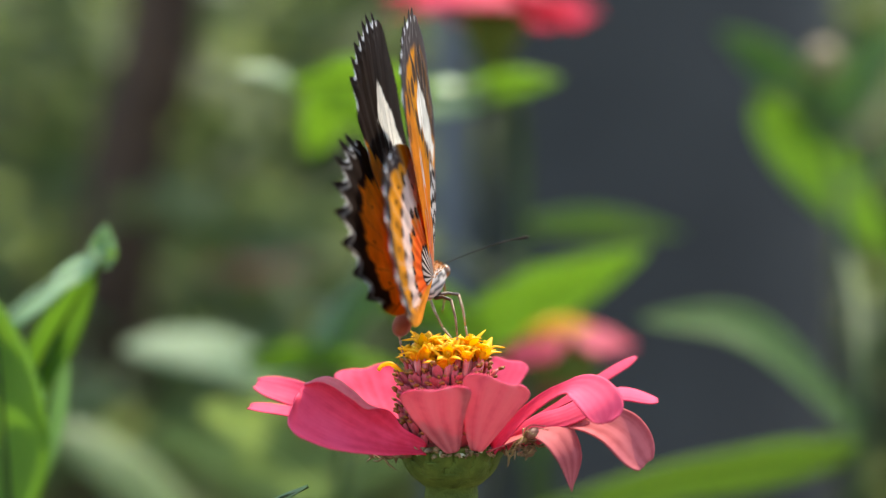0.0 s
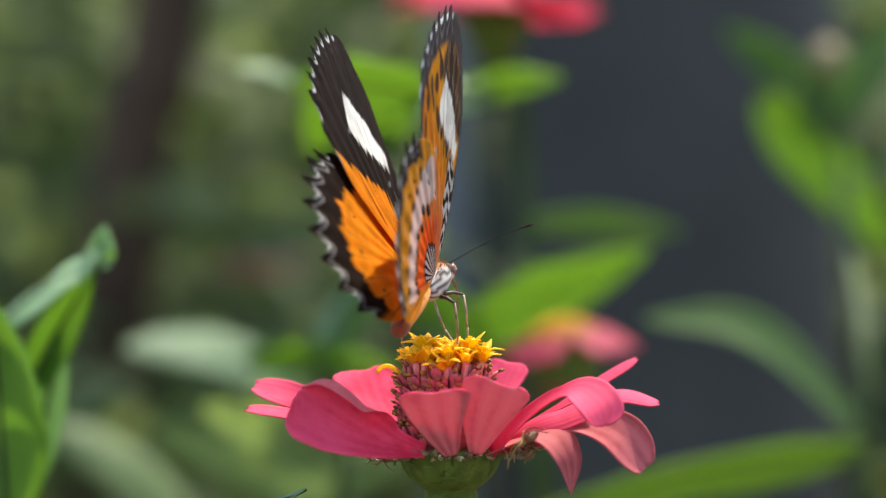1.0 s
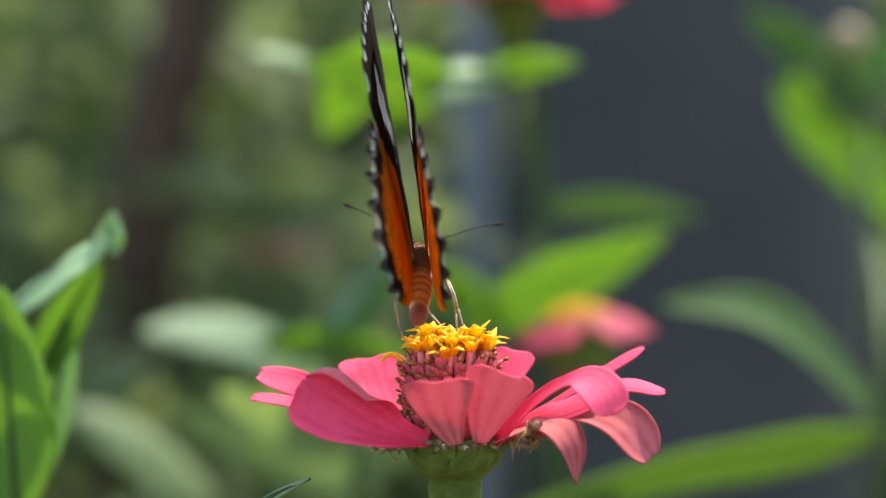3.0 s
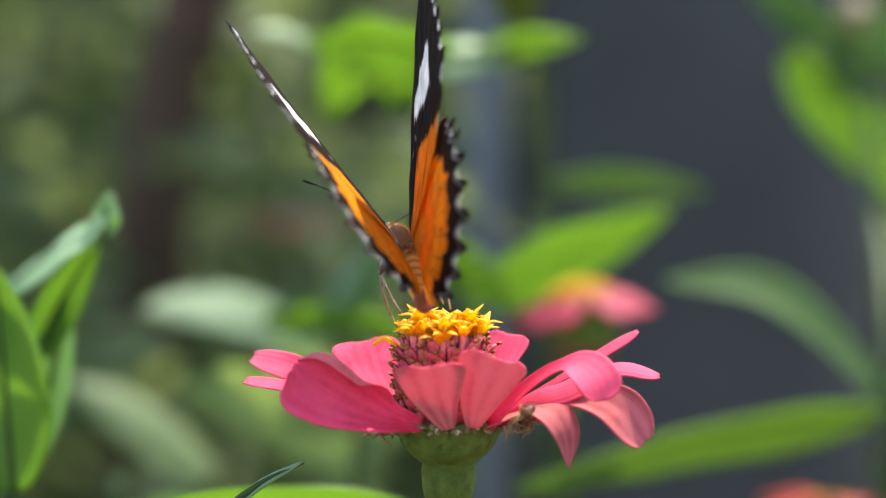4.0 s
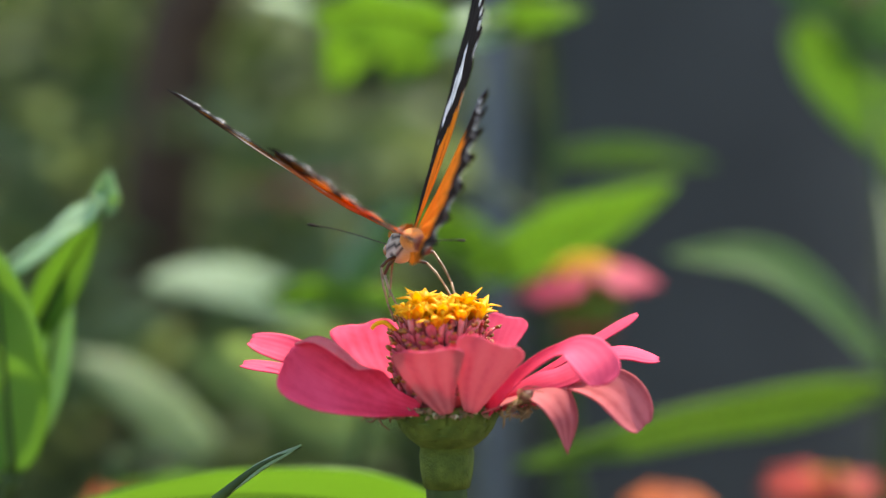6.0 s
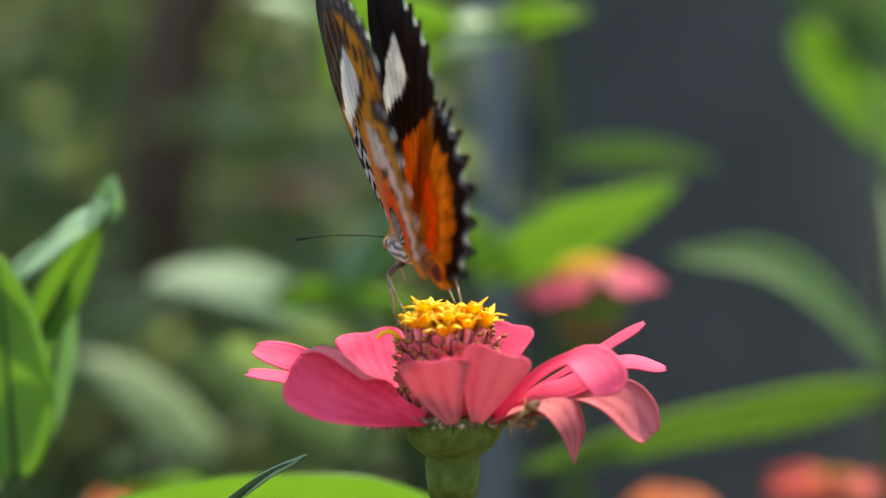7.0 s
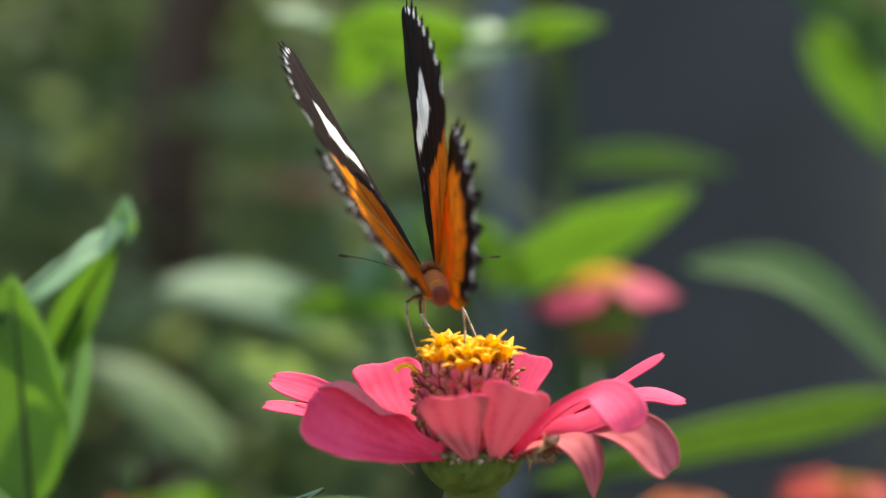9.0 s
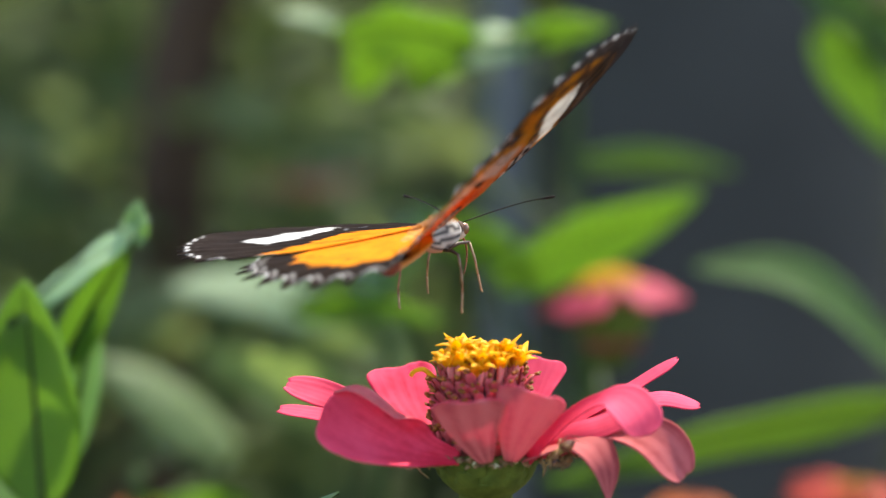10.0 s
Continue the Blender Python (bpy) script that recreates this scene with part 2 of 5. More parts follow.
def thick_grid(P, thickness):
    """A closed sheet from a grid of points (n x m x 3): upper face, lower face and rim."""
    P = np.asarray(P, float)
    n, m, _ = P.shape
    du = np.gradient(P, axis=0)
    dv = np.gradient(P, axis=1)
    nor = np.cross(du, dv)
    nor /= np.linalg.norm(nor, axis=2, keepdims=True) + 1e-12
    up, lo = P + nor * thickness / 2, P - nor * thickness / 2
    verts = np.concatenate([up.reshape(-1, 3), lo.reshape(-1, 3)])
    idx = np.arange(n * m).reshape(n, m)
    a, b, c, d = idx[:-1, :-1].ravel(), idx[1:, :-1].ravel(), idx[1:, 1:].ravel(), idx[:-1, 1:].ravel()
    k = n * m
    faces = [np.stack([a, b, c, d], 1), np.stack([a + k, d + k, c + k, b + k], 1)]
    rim = np.concatenate([idx[0, :], idx[1:, -1], idx[-1, -2::-1], idx[-2:0:-1, 0]])
    nxt = np.roll(rim, -1)
    faces.append(np.stack([rim, nxt, nxt + k, rim + k], 1))
    v, u = np.meshgrid(np.linspace(0, 1, m), np.linspace(0, 1, n))
    uv = np.stack([v.ravel(), u.ravel()], 1)
    return verts, np.concatenate(faces), np.concatenate([uv, uv])


def spline(points, n):
    """A smooth line of n points through the control points."""
    p = np.asarray(points, float)
    p = np.vstack([2 * p[0] - p[1], p, 2 * p[-1] - p[-2]])
    out = []
    for u in np.linspace(0, len(p) - 3 - 1e-9, n):
        i = int(u)
        t = u - i
        a, b, c, d = p[i:i + 4]
        out.append(0.5 * (2 * b + (c - a) * t + (2 * a - 5 * b + 4 * c - d) * t * t + (3 * b - a - 3 * c + d) * t ** 3))
    return np.array(out)


def blade(spine, width, side0, side1, profile, cup=0.0, fold=0.0, wave=0.0, n=22, m=13, seed=0, roll=None):
    """A leaf or petal as a grid: a spine, a width profile, a side direction that turns from base to tip,
    a cupped or folded cross-section and a gently waved margin."""
    S = spline(spine, n)
    T = np.gradient(S, axis=0)
    T /= np.linalg.norm(T, axis=1, keepdims=True)
    s = np.linspace(0, 1, n)
    side = np.outer(1 - s, side0) + np.outer(s, side1)
    side -= T * np.sum(side * T, axis=1, keepdims=True)
    side /= np.linalg.norm(side, axis=1, keepdims=True)
    nor = np.cross(side, T)
    v = np.linspace(-1, 1, m)
    w = width / 2 * profile(s)
    rng = np.random.RandomState(seed)
    ph = rng.rand(4) * 6.28
    P = (S[:, None] + side[:, None] * (w[:, None] * v[None])[..., None]
         + nor[:, None] * ((cup * v[None] ** 2 + fold * np.abs(v[None])) * w[:, None]
                           + wave * w[:, None] * (np.sin(9 * s[:, None] + ph[0] + 1.5 * v[None]) * v[None] ** 2
                                                  + 0.5 * np.sin(17 * s[:, None] + ph[1]) * v[None]))[..., None])
    if roll:        # one margin rolls inwards
        v0, turn = roll
        j0 = int(np.argmin(np.abs(v - v0)))
        for j in range(j0 + 1, m):
            q = (v[j] - v[j0]) / (1 - v[j0])
            grow = np.clip((s - 0.25) / 0.3, 0.02, 1) * turn
            rad = w * (1 - v[j0]) / grow
            d1, d2 = side + nor * 2 * cup * v0, nor - side * 2 * cup * v0
            d1 /= np.linalg.norm(d1, axis=1, keepdims=True)
            d2 /= np.linalg.norm(d2, axis=1, keepdims=True)
            P[:, j] = P[:, j0] + d1 * (rad * np.sin(q * grow))[:, None] + d2 * (rad * (1 - np.cos(q * grow)))[:, None]
    return P


def tube(points, radii, sides=8):
    """A round tube along points, closed at the ends."""
    P = np.asarray(points, float)
    R = np.broadcast_to(np.asarray(radii, float), (len(P),))
    T = np.gradient(P, axis=0)
    T /= np.linalg.norm(T, axis=1, keepdims=True) + 1e-12
    ref = np.array([0.31, 0.17, 0.93]) if abs(T[0] @ np.array([0.31, 0.17, 0.93])) < 0.9 else np.array([1.0, 0, 0])
    verts, faces = [], []
    for p, t, r in zip(P, T, R):
        x = np.cross(ref, t)
        x /= np.linalg.norm(x)
        y = np.cross(t, x)
        for k in range(sides):
            a = 2 * math.pi * k / sides
            verts.append(p + r * (math.cos(a) * x + math.sin(a) * y))
    for i in range(len(P) - 1):
        for k in range(sides):
            a, b = i * sides + k, i * sides + (k + 1) % sides
            faces.append((a, b, b + sides, a + sides))
    faces.append(tuple(range(sides))[::-1])
    faces.append(tuple(range((len(P) - 1) * sides, len(P) * sides)))
    return np.array(verts), faces


def lathe(profile, centre, sides=32, wobble=0.0, seed=0):
    """A body of revolution about the vertical from (radius, height) pairs."""
    rng = np.random.RandomState(seed)
    ph = rng.rand(3) * 6.28
    verts, faces = [], []
    for r, z in profile:
        for k in range(sides):
            a = 2 * math.pi * k / sides
            q = r * (1 + wobble * (math.sin(3 * a + ph[0]) + 0.6 * math.sin(7 * a + ph[1])))
            verts.append((centre[0] + q * math.cos(a), centre[1] + q * math.sin(a), centre[2] + z))
    for i in range(len(profile) - 1):
        for k in range(sides):
            a, b = i * sides + k, i * sides + (k + 1) % sides
            faces.append((a, b, b + sides, a + sides))
    faces.append(tuple(range(sides))[::-1])
    faces.append(tuple(range((len(profile) - 1) * sides, len(profile) * sides)))
    return np.array(verts), faces


def joined(pieces):
    """Several (verts, faces) as one."""
    vs, fs, k = [], [], 0
    for v, f in pieces:
        vs.append(np.asarray(v))
        fs += [tuple(int(i) + k for i in q) for q in f]
        k += len(v)
    return np.concatenate(vs), fs


def leaf_profile(s):
    return np.clip(np.sin(np.pi * np.clip(s, 0, 1) ** 0.75), 0, 1) ** 0.8 * 0.97 + 0.03


def petal_profile(s):
    base = 0.24 + 0.76 * np.clip(s / 0.72, 0, 1) ** 0.9
    tip = np.sqrt(np.clip(1 - np.clip((s - 0.74) / 0.285, 0, 1) ** 2, 0, 1))
    return base * tip + 0.01


def blunt_profile(s):
    base = 0.30 + 0.70 * np.clip(s / 0.85, 0, 1)
    tip = np.clip(1 - np.clip((s - 0.88) / 0.16, 0, 1) ** 2.5, 0, 1)
    return base * tip ** 0.6 + 0.01


def wedge_profile(s):
    base = 0.17 + 0.83 * np.clip(s / 0.85, 0, 1) ** 0.85
    tip = np.clip(1 - np.clip((s - 0.88) / 0.16, 0, 1) ** 2.5, 0, 1)
    return base * tip ** 0.6 + 0.01


def strap_profile(s):
    base = 0.45 + 0.55 * np.clip(s / 0.5, 0, 1)
    tip = np.sqrt(np.clip(1 - np.clip((s - 0.85) / 0.16, 0, 1) ** 2, 0, 1))
    return base * tip + 0.01


def spoon_profile(s):
    t = np.clip((s - 0.45) / 0.25, 0, 1)
    base = 0.36 + 0.64 * t * t * (3 - 2 * t)
    tip = np.sqrt(np.clip(1 - np.clip((s - 0.8) / 0.21, 0, 1) ** 2, 0, 1))
    return base * tip + 0.01


def point_profile(s):
    return np.clip(np.sin(np.pi * np.clip(0.12 + 0.88 * s, 0, 1) ** 0.8), 0, 1) + 0.01


def add_leaf(parent, base, tip, width, side0, side1=None, sag=0.01, fold=0.25, material=None, seed=0, wave=0.06, label="", name="leaf"):
    base, tip = np.array(base), np.array(tip)
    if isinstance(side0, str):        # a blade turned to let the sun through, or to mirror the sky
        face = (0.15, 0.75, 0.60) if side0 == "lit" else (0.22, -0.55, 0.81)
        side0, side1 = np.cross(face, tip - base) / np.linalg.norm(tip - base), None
    mid = (base + tip) / 2 + np.array([0, 0, sag])
    P = blade([base, mid, tip], width, np.array(side0, float), np.array(side0 if side1 is None else side1, float), leaf_profile, 0.12, fold, wave, 24, 13, seed)
    v, f, uv = thick_grid(P, 0.0004)
    ob = mesh_ob(name, v, f, material or M_LEAF, parent, label, uv)
    rib_line = spline([base, mid, tip], 14)
    rv, rf = tube(rib_line - np.array([0, 0, 0.0002]), np.linspace(0.0009, 0.0002, 14), 6)
    mesh_ob("midrib", rv, rf, M_STEM, ob)
    return ob

# ---------------------------------------------------------------- ground, pillar, hedge, young tree
def build_ground():
    n = 60
    xs = np.linspace(-1, 1, n)
    g = np.sign(xs) * (np.abs(xs) ** 3) * 40
    X, Y = np.meshgrid(g, g)
    Z = np.zeros_like(X)
    for i in range(n):
        for j in range(n):
            Z[i, j] = 0.02 * noise.noise((X[i, j] * 2.3, Y[i, j] * 2.3, 0)) if abs(X[i, j]) < 8 and abs(Y[i, j]) < 8 else 0
    idx = np.arange(n * n).reshape(n, n)
    faces = np.stack([idx[:-1, :-1].ravel(), idx[:-1, 1:].ravel(), idx[1:, 1:].ravel(), idx[1:, :-1].ravel()], 1)
    ob = mesh_ob("ground", np.stack([X, Y, Z], 2).reshape(-1, 3), faces, M_SOIL)
    tagged(ob, "brown garden soil under the flower bed", "ground", kind="structure")


build_ground()


def build_pillar():
    c = (0.141, 1.10, 0.0)
    prof = [(0.137, 0.0), (0.137, 0.06), (0.115, 0.075), (0.112, 0.09), (0.110, 1.3), (0.110, 1.9), (0.120, 1.92), (0.120, 2.0)]
    v, f = lathe(prof, c, 48)
    tagged(mesh_ob("pillar", v, f, M_PILLAR), "round dark grey painted garden pillar", "pillar", kind="structure")


build_pillar()


def build_post():
    # a post added beside the pillar to give its left side a lighter strip
    v, f = lathe([(0.022, -0.02), (0.021, 0.02), (0.0175, 0.03), (0.017, 1.2), (0.017, 1.75), (0.019, 1.76), (0.019, 1.78), (0.006, 1.80)], (0.008, 1.13, 0.0), 28)
    tagged(mesh_ob("post", v, f, M_POST), "light grey post added for the lighter strip left of the pillar", "post", kind="structure")


build_post()


def leaf_cloud(name, boxes, count, size, material, label, category, seed, parent=None, kind="stuff"):
    """Many small bent leaves in a few boxes, joined."""
    rng = np.random.RandomState(seed)
    per = [max(1, int(count * b[6])) for b in boxes]
    V, F, UV, k = [], [], [], 0
    shape = np.array([(0, 0, 0), (-0.28, 0.35, 0.06), (0.0, 0.4, -0.02), (0.28, 0.35, 0.06), (-0.2, 0.75, 0.0), (0.0, 0.75, -0.07), (0.2, 0.75, 0.0), (0, 1.0, -0.16)])
    fc = [(0, 2, 1), (0, 3, 2), (1, 2, 5, 4), (2, 3, 6, 5), (4, 5, 7), (5, 6, 7)]
    for b, cnt in zip(boxes, per):
        for _ in range(cnt):
            c = np.array([rng.uniform(b[0], b[1]), rng.uniform(b[2], b[3]), rng.uniform(b[4], b[5])])
            s = size * rng.uniform(0.6, 1.35)
            m = np.array(Euler((rng.uniform(-0.9, 0.5), rng.uniform(-0.6, 0.6), rng.uniform(0, 6.28))).to_matrix())
            V.append(shape * s @ m.T + c)
            F += [tuple(i + k for i in q) for q in fc]
            UV.append(np.stack([shape[:, 0] * 1.7 + 0.5, shape[:, 1]], 1))
            k += 8
    ob = mesh_ob(name, np.concatenate(V), F, material, parent, "", np.concatenate(UV), smooth=False)
    return tagged(ob, label, category, kind=kind) if parent is None else ob


def build_hedge():
    leaf_cloud("hedge", [(-3.0, 3.0, 1.6, 2.3, 0.0, 1.15, 0.55), (-1.0, 0.9, 1.35, 1.9, 0.05, 1.05, 0.45), (-0.62, -0.04, 1.0, 1.18, 0.2, 0.735, 0.035)], 7500, 0.07, M_HEDGE,
               "dense dark green leafy hedge behind the flower bed", "hedge", 5)
    # an added bent sheet, coloured dark as the shade between the leaves
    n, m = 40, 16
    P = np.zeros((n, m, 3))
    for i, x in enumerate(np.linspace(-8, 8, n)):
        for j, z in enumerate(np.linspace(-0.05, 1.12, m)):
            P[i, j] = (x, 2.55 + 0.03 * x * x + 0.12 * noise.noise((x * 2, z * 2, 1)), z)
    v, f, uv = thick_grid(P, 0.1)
    tagged(mesh_ob("backdrop", v, f, M_HEDGE_SHADE, uvs=uv), "plain dark sheet standing in for the shade behind the hedge", "backdrop", kind="structure")


build_hedge()


def build_tree():
    tree = empty("young_tree", (-0.27, 1.25, 0), "slim leaning young tree with a dark brown trunk", "tree")
    line = spline([(-0.27, 1.25, -0.02), (-0.252, 1.25, 0.45), (-0.222, 1.25, 0.75), (-0.188, 1.25, 0.95), (-0.12, 1.30, 2.1)], 30)
    mesh_ob("trunk", *tube(line, np.linspace(0.032, 0.026, 30), 16), M_BARK, tree)
    for k, (z, dx, dy) in enumerate([(1.25, -0.5, 0.2), (1.4, 0.4, 0.35), (1.6, -0.4, 0.4), (1.8, 0.3, 0.3)]):
        p = line[np.argmin(np.abs(line[:, 2] - z))]
        mesh_ob("limb", *tube(spline([p, p + np.array([dx * 0.5, dy * 0.5, 0.16]), p + np.array([dx, dy, 0.4])], 10), np.linspace(0.012, 0.004, 10), 8), M_BARK, tree)
    leaf_cloud("crown", [(-0.8, 0.45, 1.1, 1.8, 1.6, 2.4, 0.6), (-0.5, 0.3, 1.0, 1.6, 1.8, 2.3, 0.4)], 650, 0.09, M_HEDGE, "", "", 8, tree)


build_tree()

# ---------------------------------------------------------------- the other zinnias of the bed
PALE = "leaf with a sky sheen in its pale colour"


def far_flower(parent, c, radius, count, seed, up=0.15, disc=True, tilt=(0.0, 0.0), petal=None, rise_disc=0.0, wide=1.0, open_front=False):
    """A blossom: calyx, yellow disc and a ring of pink petals."""
    rng = np.random.RandomState(seed)
    c = np.array(c)
    head = mesh_ob("calyx", *lathe([(0.0025, -0.016), (0.0045, -0.013), (0.0085, -0.006), (0.0095, 0.0), (0.008, 0.002)], c, 20, 0.03, seed), M_CALYX, parent)
    if disc:
        core = mesh_ob("disc", *lathe([(0.008 * wide, -0.002), (0.0082 * wide, 0.006), (0.007 * wide, 0.010), (0.003 * wide, 0.0125), (0.0005, 0.013)], c + np.array([0, 0, rise_disc]), 20, 0.04, seed), M_DISC, parent)
        vs = []
        for k in range(46):
            a, q = k * 2.39996, math.sqrt((k + 0.5) / 46)
            p = c + np.array([0.0085 * wide * q * math.cos(a), 0.0085 * wide * q * math.sin(a), rise_disc + 0.0075 + 0.006 * math.sqrt(max(0, 1 - q * q))])
            d = np.array([0.7 * q * math.cos(a), 0.7 * q * math.sin(a), 0.9])
            d /= np.linalg.norm(d)
            vs.append(tube([p - d * 0.003, p + d * 0.001, p + d * 0.0026, p + d * 0.003], [0.0006, 0.0009, 0.0016, 0.0004], 6))
        tagged(mesh_ob("floret_tuft", *joined(vs), M_FLORET_FAR, core), kind="stuff")
    for k in range(count):
        a = 2 * math.pi * (k + rng.uniform(-0.25, 0.25)) / count
        out = np.array([math.cos(a), math.sin(a), 0.0])
        L = radius * rng.uniform(0.85, 1.08)
        if open_front and abs(out[0]) < 0.36:
            continue
        rise = up + rng.uniform(-0.12, 0.12) + tilt[0] * out[0] + tilt[1] * out[1]
        sp = [c + out * 0.006, c + out * (0.4 * L) + np.array([0, 0, 0.4 * L * rise + 0.004]), c + out * L + np.array([0, 0, L * rise - 0.003])]
        P = blade(sp, radius * 0.52, np.array([-out[1], out[0], 0.1]), np.array([-out[1], out[0], rng.uniform(-0.3, 0.3)]), petal_profile, 0.15, 0, 0.05, 14, 9, seed * 50 + k)
        v, f, uv = thick_grid(P, 0.0004)
        mesh_ob("petal", v, f, petal or M_PETAL_FAR, head, "", uv)
    return head


def set_back(thing, k):
    """Stand a plant k times as far from the lens's way, and as much larger, with its foot still on the ground."""
    eye = np.array([0.0097, -0.352, EYE + 0.005])
    at = np.array(thing.location)
    for ob in thing.children_recursive:
        if not ob.data.get("set_back"):
            n = len(ob.data.vertices)
            v = np.empty(n * 3)
            ob.data.vertices.foreach_get("co", v)
            v = v.reshape(n, 3) + at
            w = np.clip((v[:, 2] - 0.05) / 0.45, 0, 1)
            out = eye + (v - eye) * k
            out[:, 2] = v[:, 2] * (1 - w) + out[:, 2] * w
            ob.data.vertices.foreach_set("co", (out - at).ravel())
            ob.data.update()
            ob.data["set_back"] = 1


def stalk(parent, points, r0, r1, name="stem"):
    line = spline(points, 24)
    return mesh_ob(name, *tube(line, np.linspace(r0, r1, 24), 10), M_STEM, parent)


def plant(base, label):
    return empty("zinnia_plant", base, label, "flower plant", "zinnias of the bed")


LIT, SHEEN = "lit", "sheen"


def build_left_plant():
    """A leafy shoot close by: a shining folded leaf, and broad leaves that the light comes through."""
    p = plant((-0.115, 0.10, 0), "leafy zinnia shoot with broad fresh green leaves")
    foot, node = (-0.115, 0.10, 0), (-0.0930, 0.0925, 0.6651)
    stalk(p, [foot, (-0.112, 0.10, 0.4), node], 0.0035, 0.0026)
    # a leaf folded along its rib, with a crumpled tip: the upper half mirrors the sky, with part of that sheen in its
    # pale colour, the lower one lets the sun through
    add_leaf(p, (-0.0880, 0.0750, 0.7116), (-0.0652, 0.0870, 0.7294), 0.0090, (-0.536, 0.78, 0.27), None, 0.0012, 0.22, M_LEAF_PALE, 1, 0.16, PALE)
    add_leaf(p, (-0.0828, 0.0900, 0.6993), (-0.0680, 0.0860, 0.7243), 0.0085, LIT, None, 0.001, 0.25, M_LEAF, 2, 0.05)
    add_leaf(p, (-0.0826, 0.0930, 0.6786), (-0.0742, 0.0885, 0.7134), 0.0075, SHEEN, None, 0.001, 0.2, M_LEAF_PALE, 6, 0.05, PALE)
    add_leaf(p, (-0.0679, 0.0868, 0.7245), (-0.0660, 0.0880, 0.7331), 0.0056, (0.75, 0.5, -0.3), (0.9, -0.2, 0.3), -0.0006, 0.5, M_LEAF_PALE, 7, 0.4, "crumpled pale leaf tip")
    add_leaf(p, (-0.0832, 0.0770, 0.6755), (-0.0858, 0.0744, 0.7192), 0.0215, LIT, None, 0.002, 0.25, M_LEAF, 5, 0.05)
    stalk(p, [node, (-0.1015, 0.0883, 0.6883), (-0.0880, 0.0750, 0.7116)], 0.002, 0.0012, "leaf_stalk")
    stalk(p, [node, (-0.0860, 0.0896, 0.6720), (-0.0828, 0.0900, 0.6993)], 0.002, 0.0012, "leaf_stalk")
    stalk(p, [node, (-0.0826, 0.0930, 0.6786)], 0.0018, 0.0012, "leaf_stalk")
    stalk(p, [(-0.0952, 0.0918, 0.6448), (-0.0832, 0.0770, 0.6755)], 0.002, 0.0012, "leaf_stalk")
    add_leaf(p, node, (-0.1298, 0.1080, 0.6788), 0.026, (0.2, 0.9, 0.1), None, 0.012, 0.25, M_LEAF, 3)
    add_leaf(p, (-0.0930, 0.0918, 0.6448), (-0.0724, 0.1358, 0.6164), 0.028, (0.2, 0.9, 0.1), None, 0.012, 0.25, M_LEAF, 4)


def build_low_leaf_plant():
    """A broad leaf that arches below the blossom, and a narrow pointed leaf before it."""
    p = plant((-0.02, 0.05, 0), "low zinnia shoot with broad arching green leaves")
    node = (-0.0090, 0.0672, 0.6556)
    stalk(p, [(-0.02, 0.05, 0), (-0.018, 0.055, 0.4), node], 0.003, 0.0022)
    add_leaf(p, (0.0050, 0.0776, 0.6666), (-0.0752, 0.0627, 0.6703), 0.0250, LIT, None, 0.0045, 0.1, M_LEAF, 11, 0.05)
    add_leaf(p, (-0.0349, 0.0002, 0.6853), (-0.0214, 0.0005, 0.6938), 0.0019, (-0.3, 0.75, 0.5), None, 0.0010, 0.4, M_LEAF_PALE, 12, 0.02, "narrow pointed grey-green leaf", "leaf")
    stalk(p, [node, (-0.0271, 0.0227, 0.6725), (-0.0349, 0.0002, 0.6853)], 0.0012, 0.0006, "leaf_stalk")
    stalk(p, [node, (0.0050, 0.0776, 0.6666)], 0.0018, 0.0012, "leaf_stalk")
    add_leaf(p, node, (-0.0327, 0.1355, 0.6077), 0.03, (0.9, 0.1, 0.3), None, 0.01, 0.25, M_LEAF, 13)


def build_top_flower_plant():
    """Tall stalk whose blossom stands above, with leaves below it."""
    base = (0.03, 0.24, 0)
    p = plant(base, "tall zinnia with a pink blossom and paired light green leaves")
    c = (0.0146, 0.2419, 0.7868)
    stalk(p, [base, (0.028, 0.24, 0.45), (0.0232, 0.2597, 0.7256), (0.0189, 0.2462, 0.7665), c], 0.0019, 0.0019)
    far_flower(p, c, 0.0275, 13, 3, 0.12)
    add_leaf(p, (0.0021, 0.1760, 0.7606), (0.0290, 0.1710, 0.7657), 0.0090, LIT, None, 0.002, 0.2, M_LEAF, 21, 0.1)
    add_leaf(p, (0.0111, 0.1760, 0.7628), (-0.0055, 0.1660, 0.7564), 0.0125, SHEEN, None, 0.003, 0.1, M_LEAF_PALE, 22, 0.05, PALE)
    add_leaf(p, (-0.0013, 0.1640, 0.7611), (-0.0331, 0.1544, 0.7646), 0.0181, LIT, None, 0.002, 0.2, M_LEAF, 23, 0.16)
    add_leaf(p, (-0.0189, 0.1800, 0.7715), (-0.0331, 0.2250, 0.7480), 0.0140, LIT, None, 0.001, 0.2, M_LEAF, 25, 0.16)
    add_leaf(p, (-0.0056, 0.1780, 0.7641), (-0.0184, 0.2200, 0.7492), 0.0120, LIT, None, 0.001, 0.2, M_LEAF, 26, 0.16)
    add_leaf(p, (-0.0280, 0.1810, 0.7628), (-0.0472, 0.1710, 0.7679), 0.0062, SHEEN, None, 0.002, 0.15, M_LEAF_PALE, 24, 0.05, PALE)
    stalk(p, [(0.0189, 0.2460, 0.7613), (0.0112, 0.1700, 0.7629), (-0.0013, 0.1645, 0.7618), (-0.0189, 0.1805, 0.7709)], 0.0014, 0.0008, "leaf_stalk")


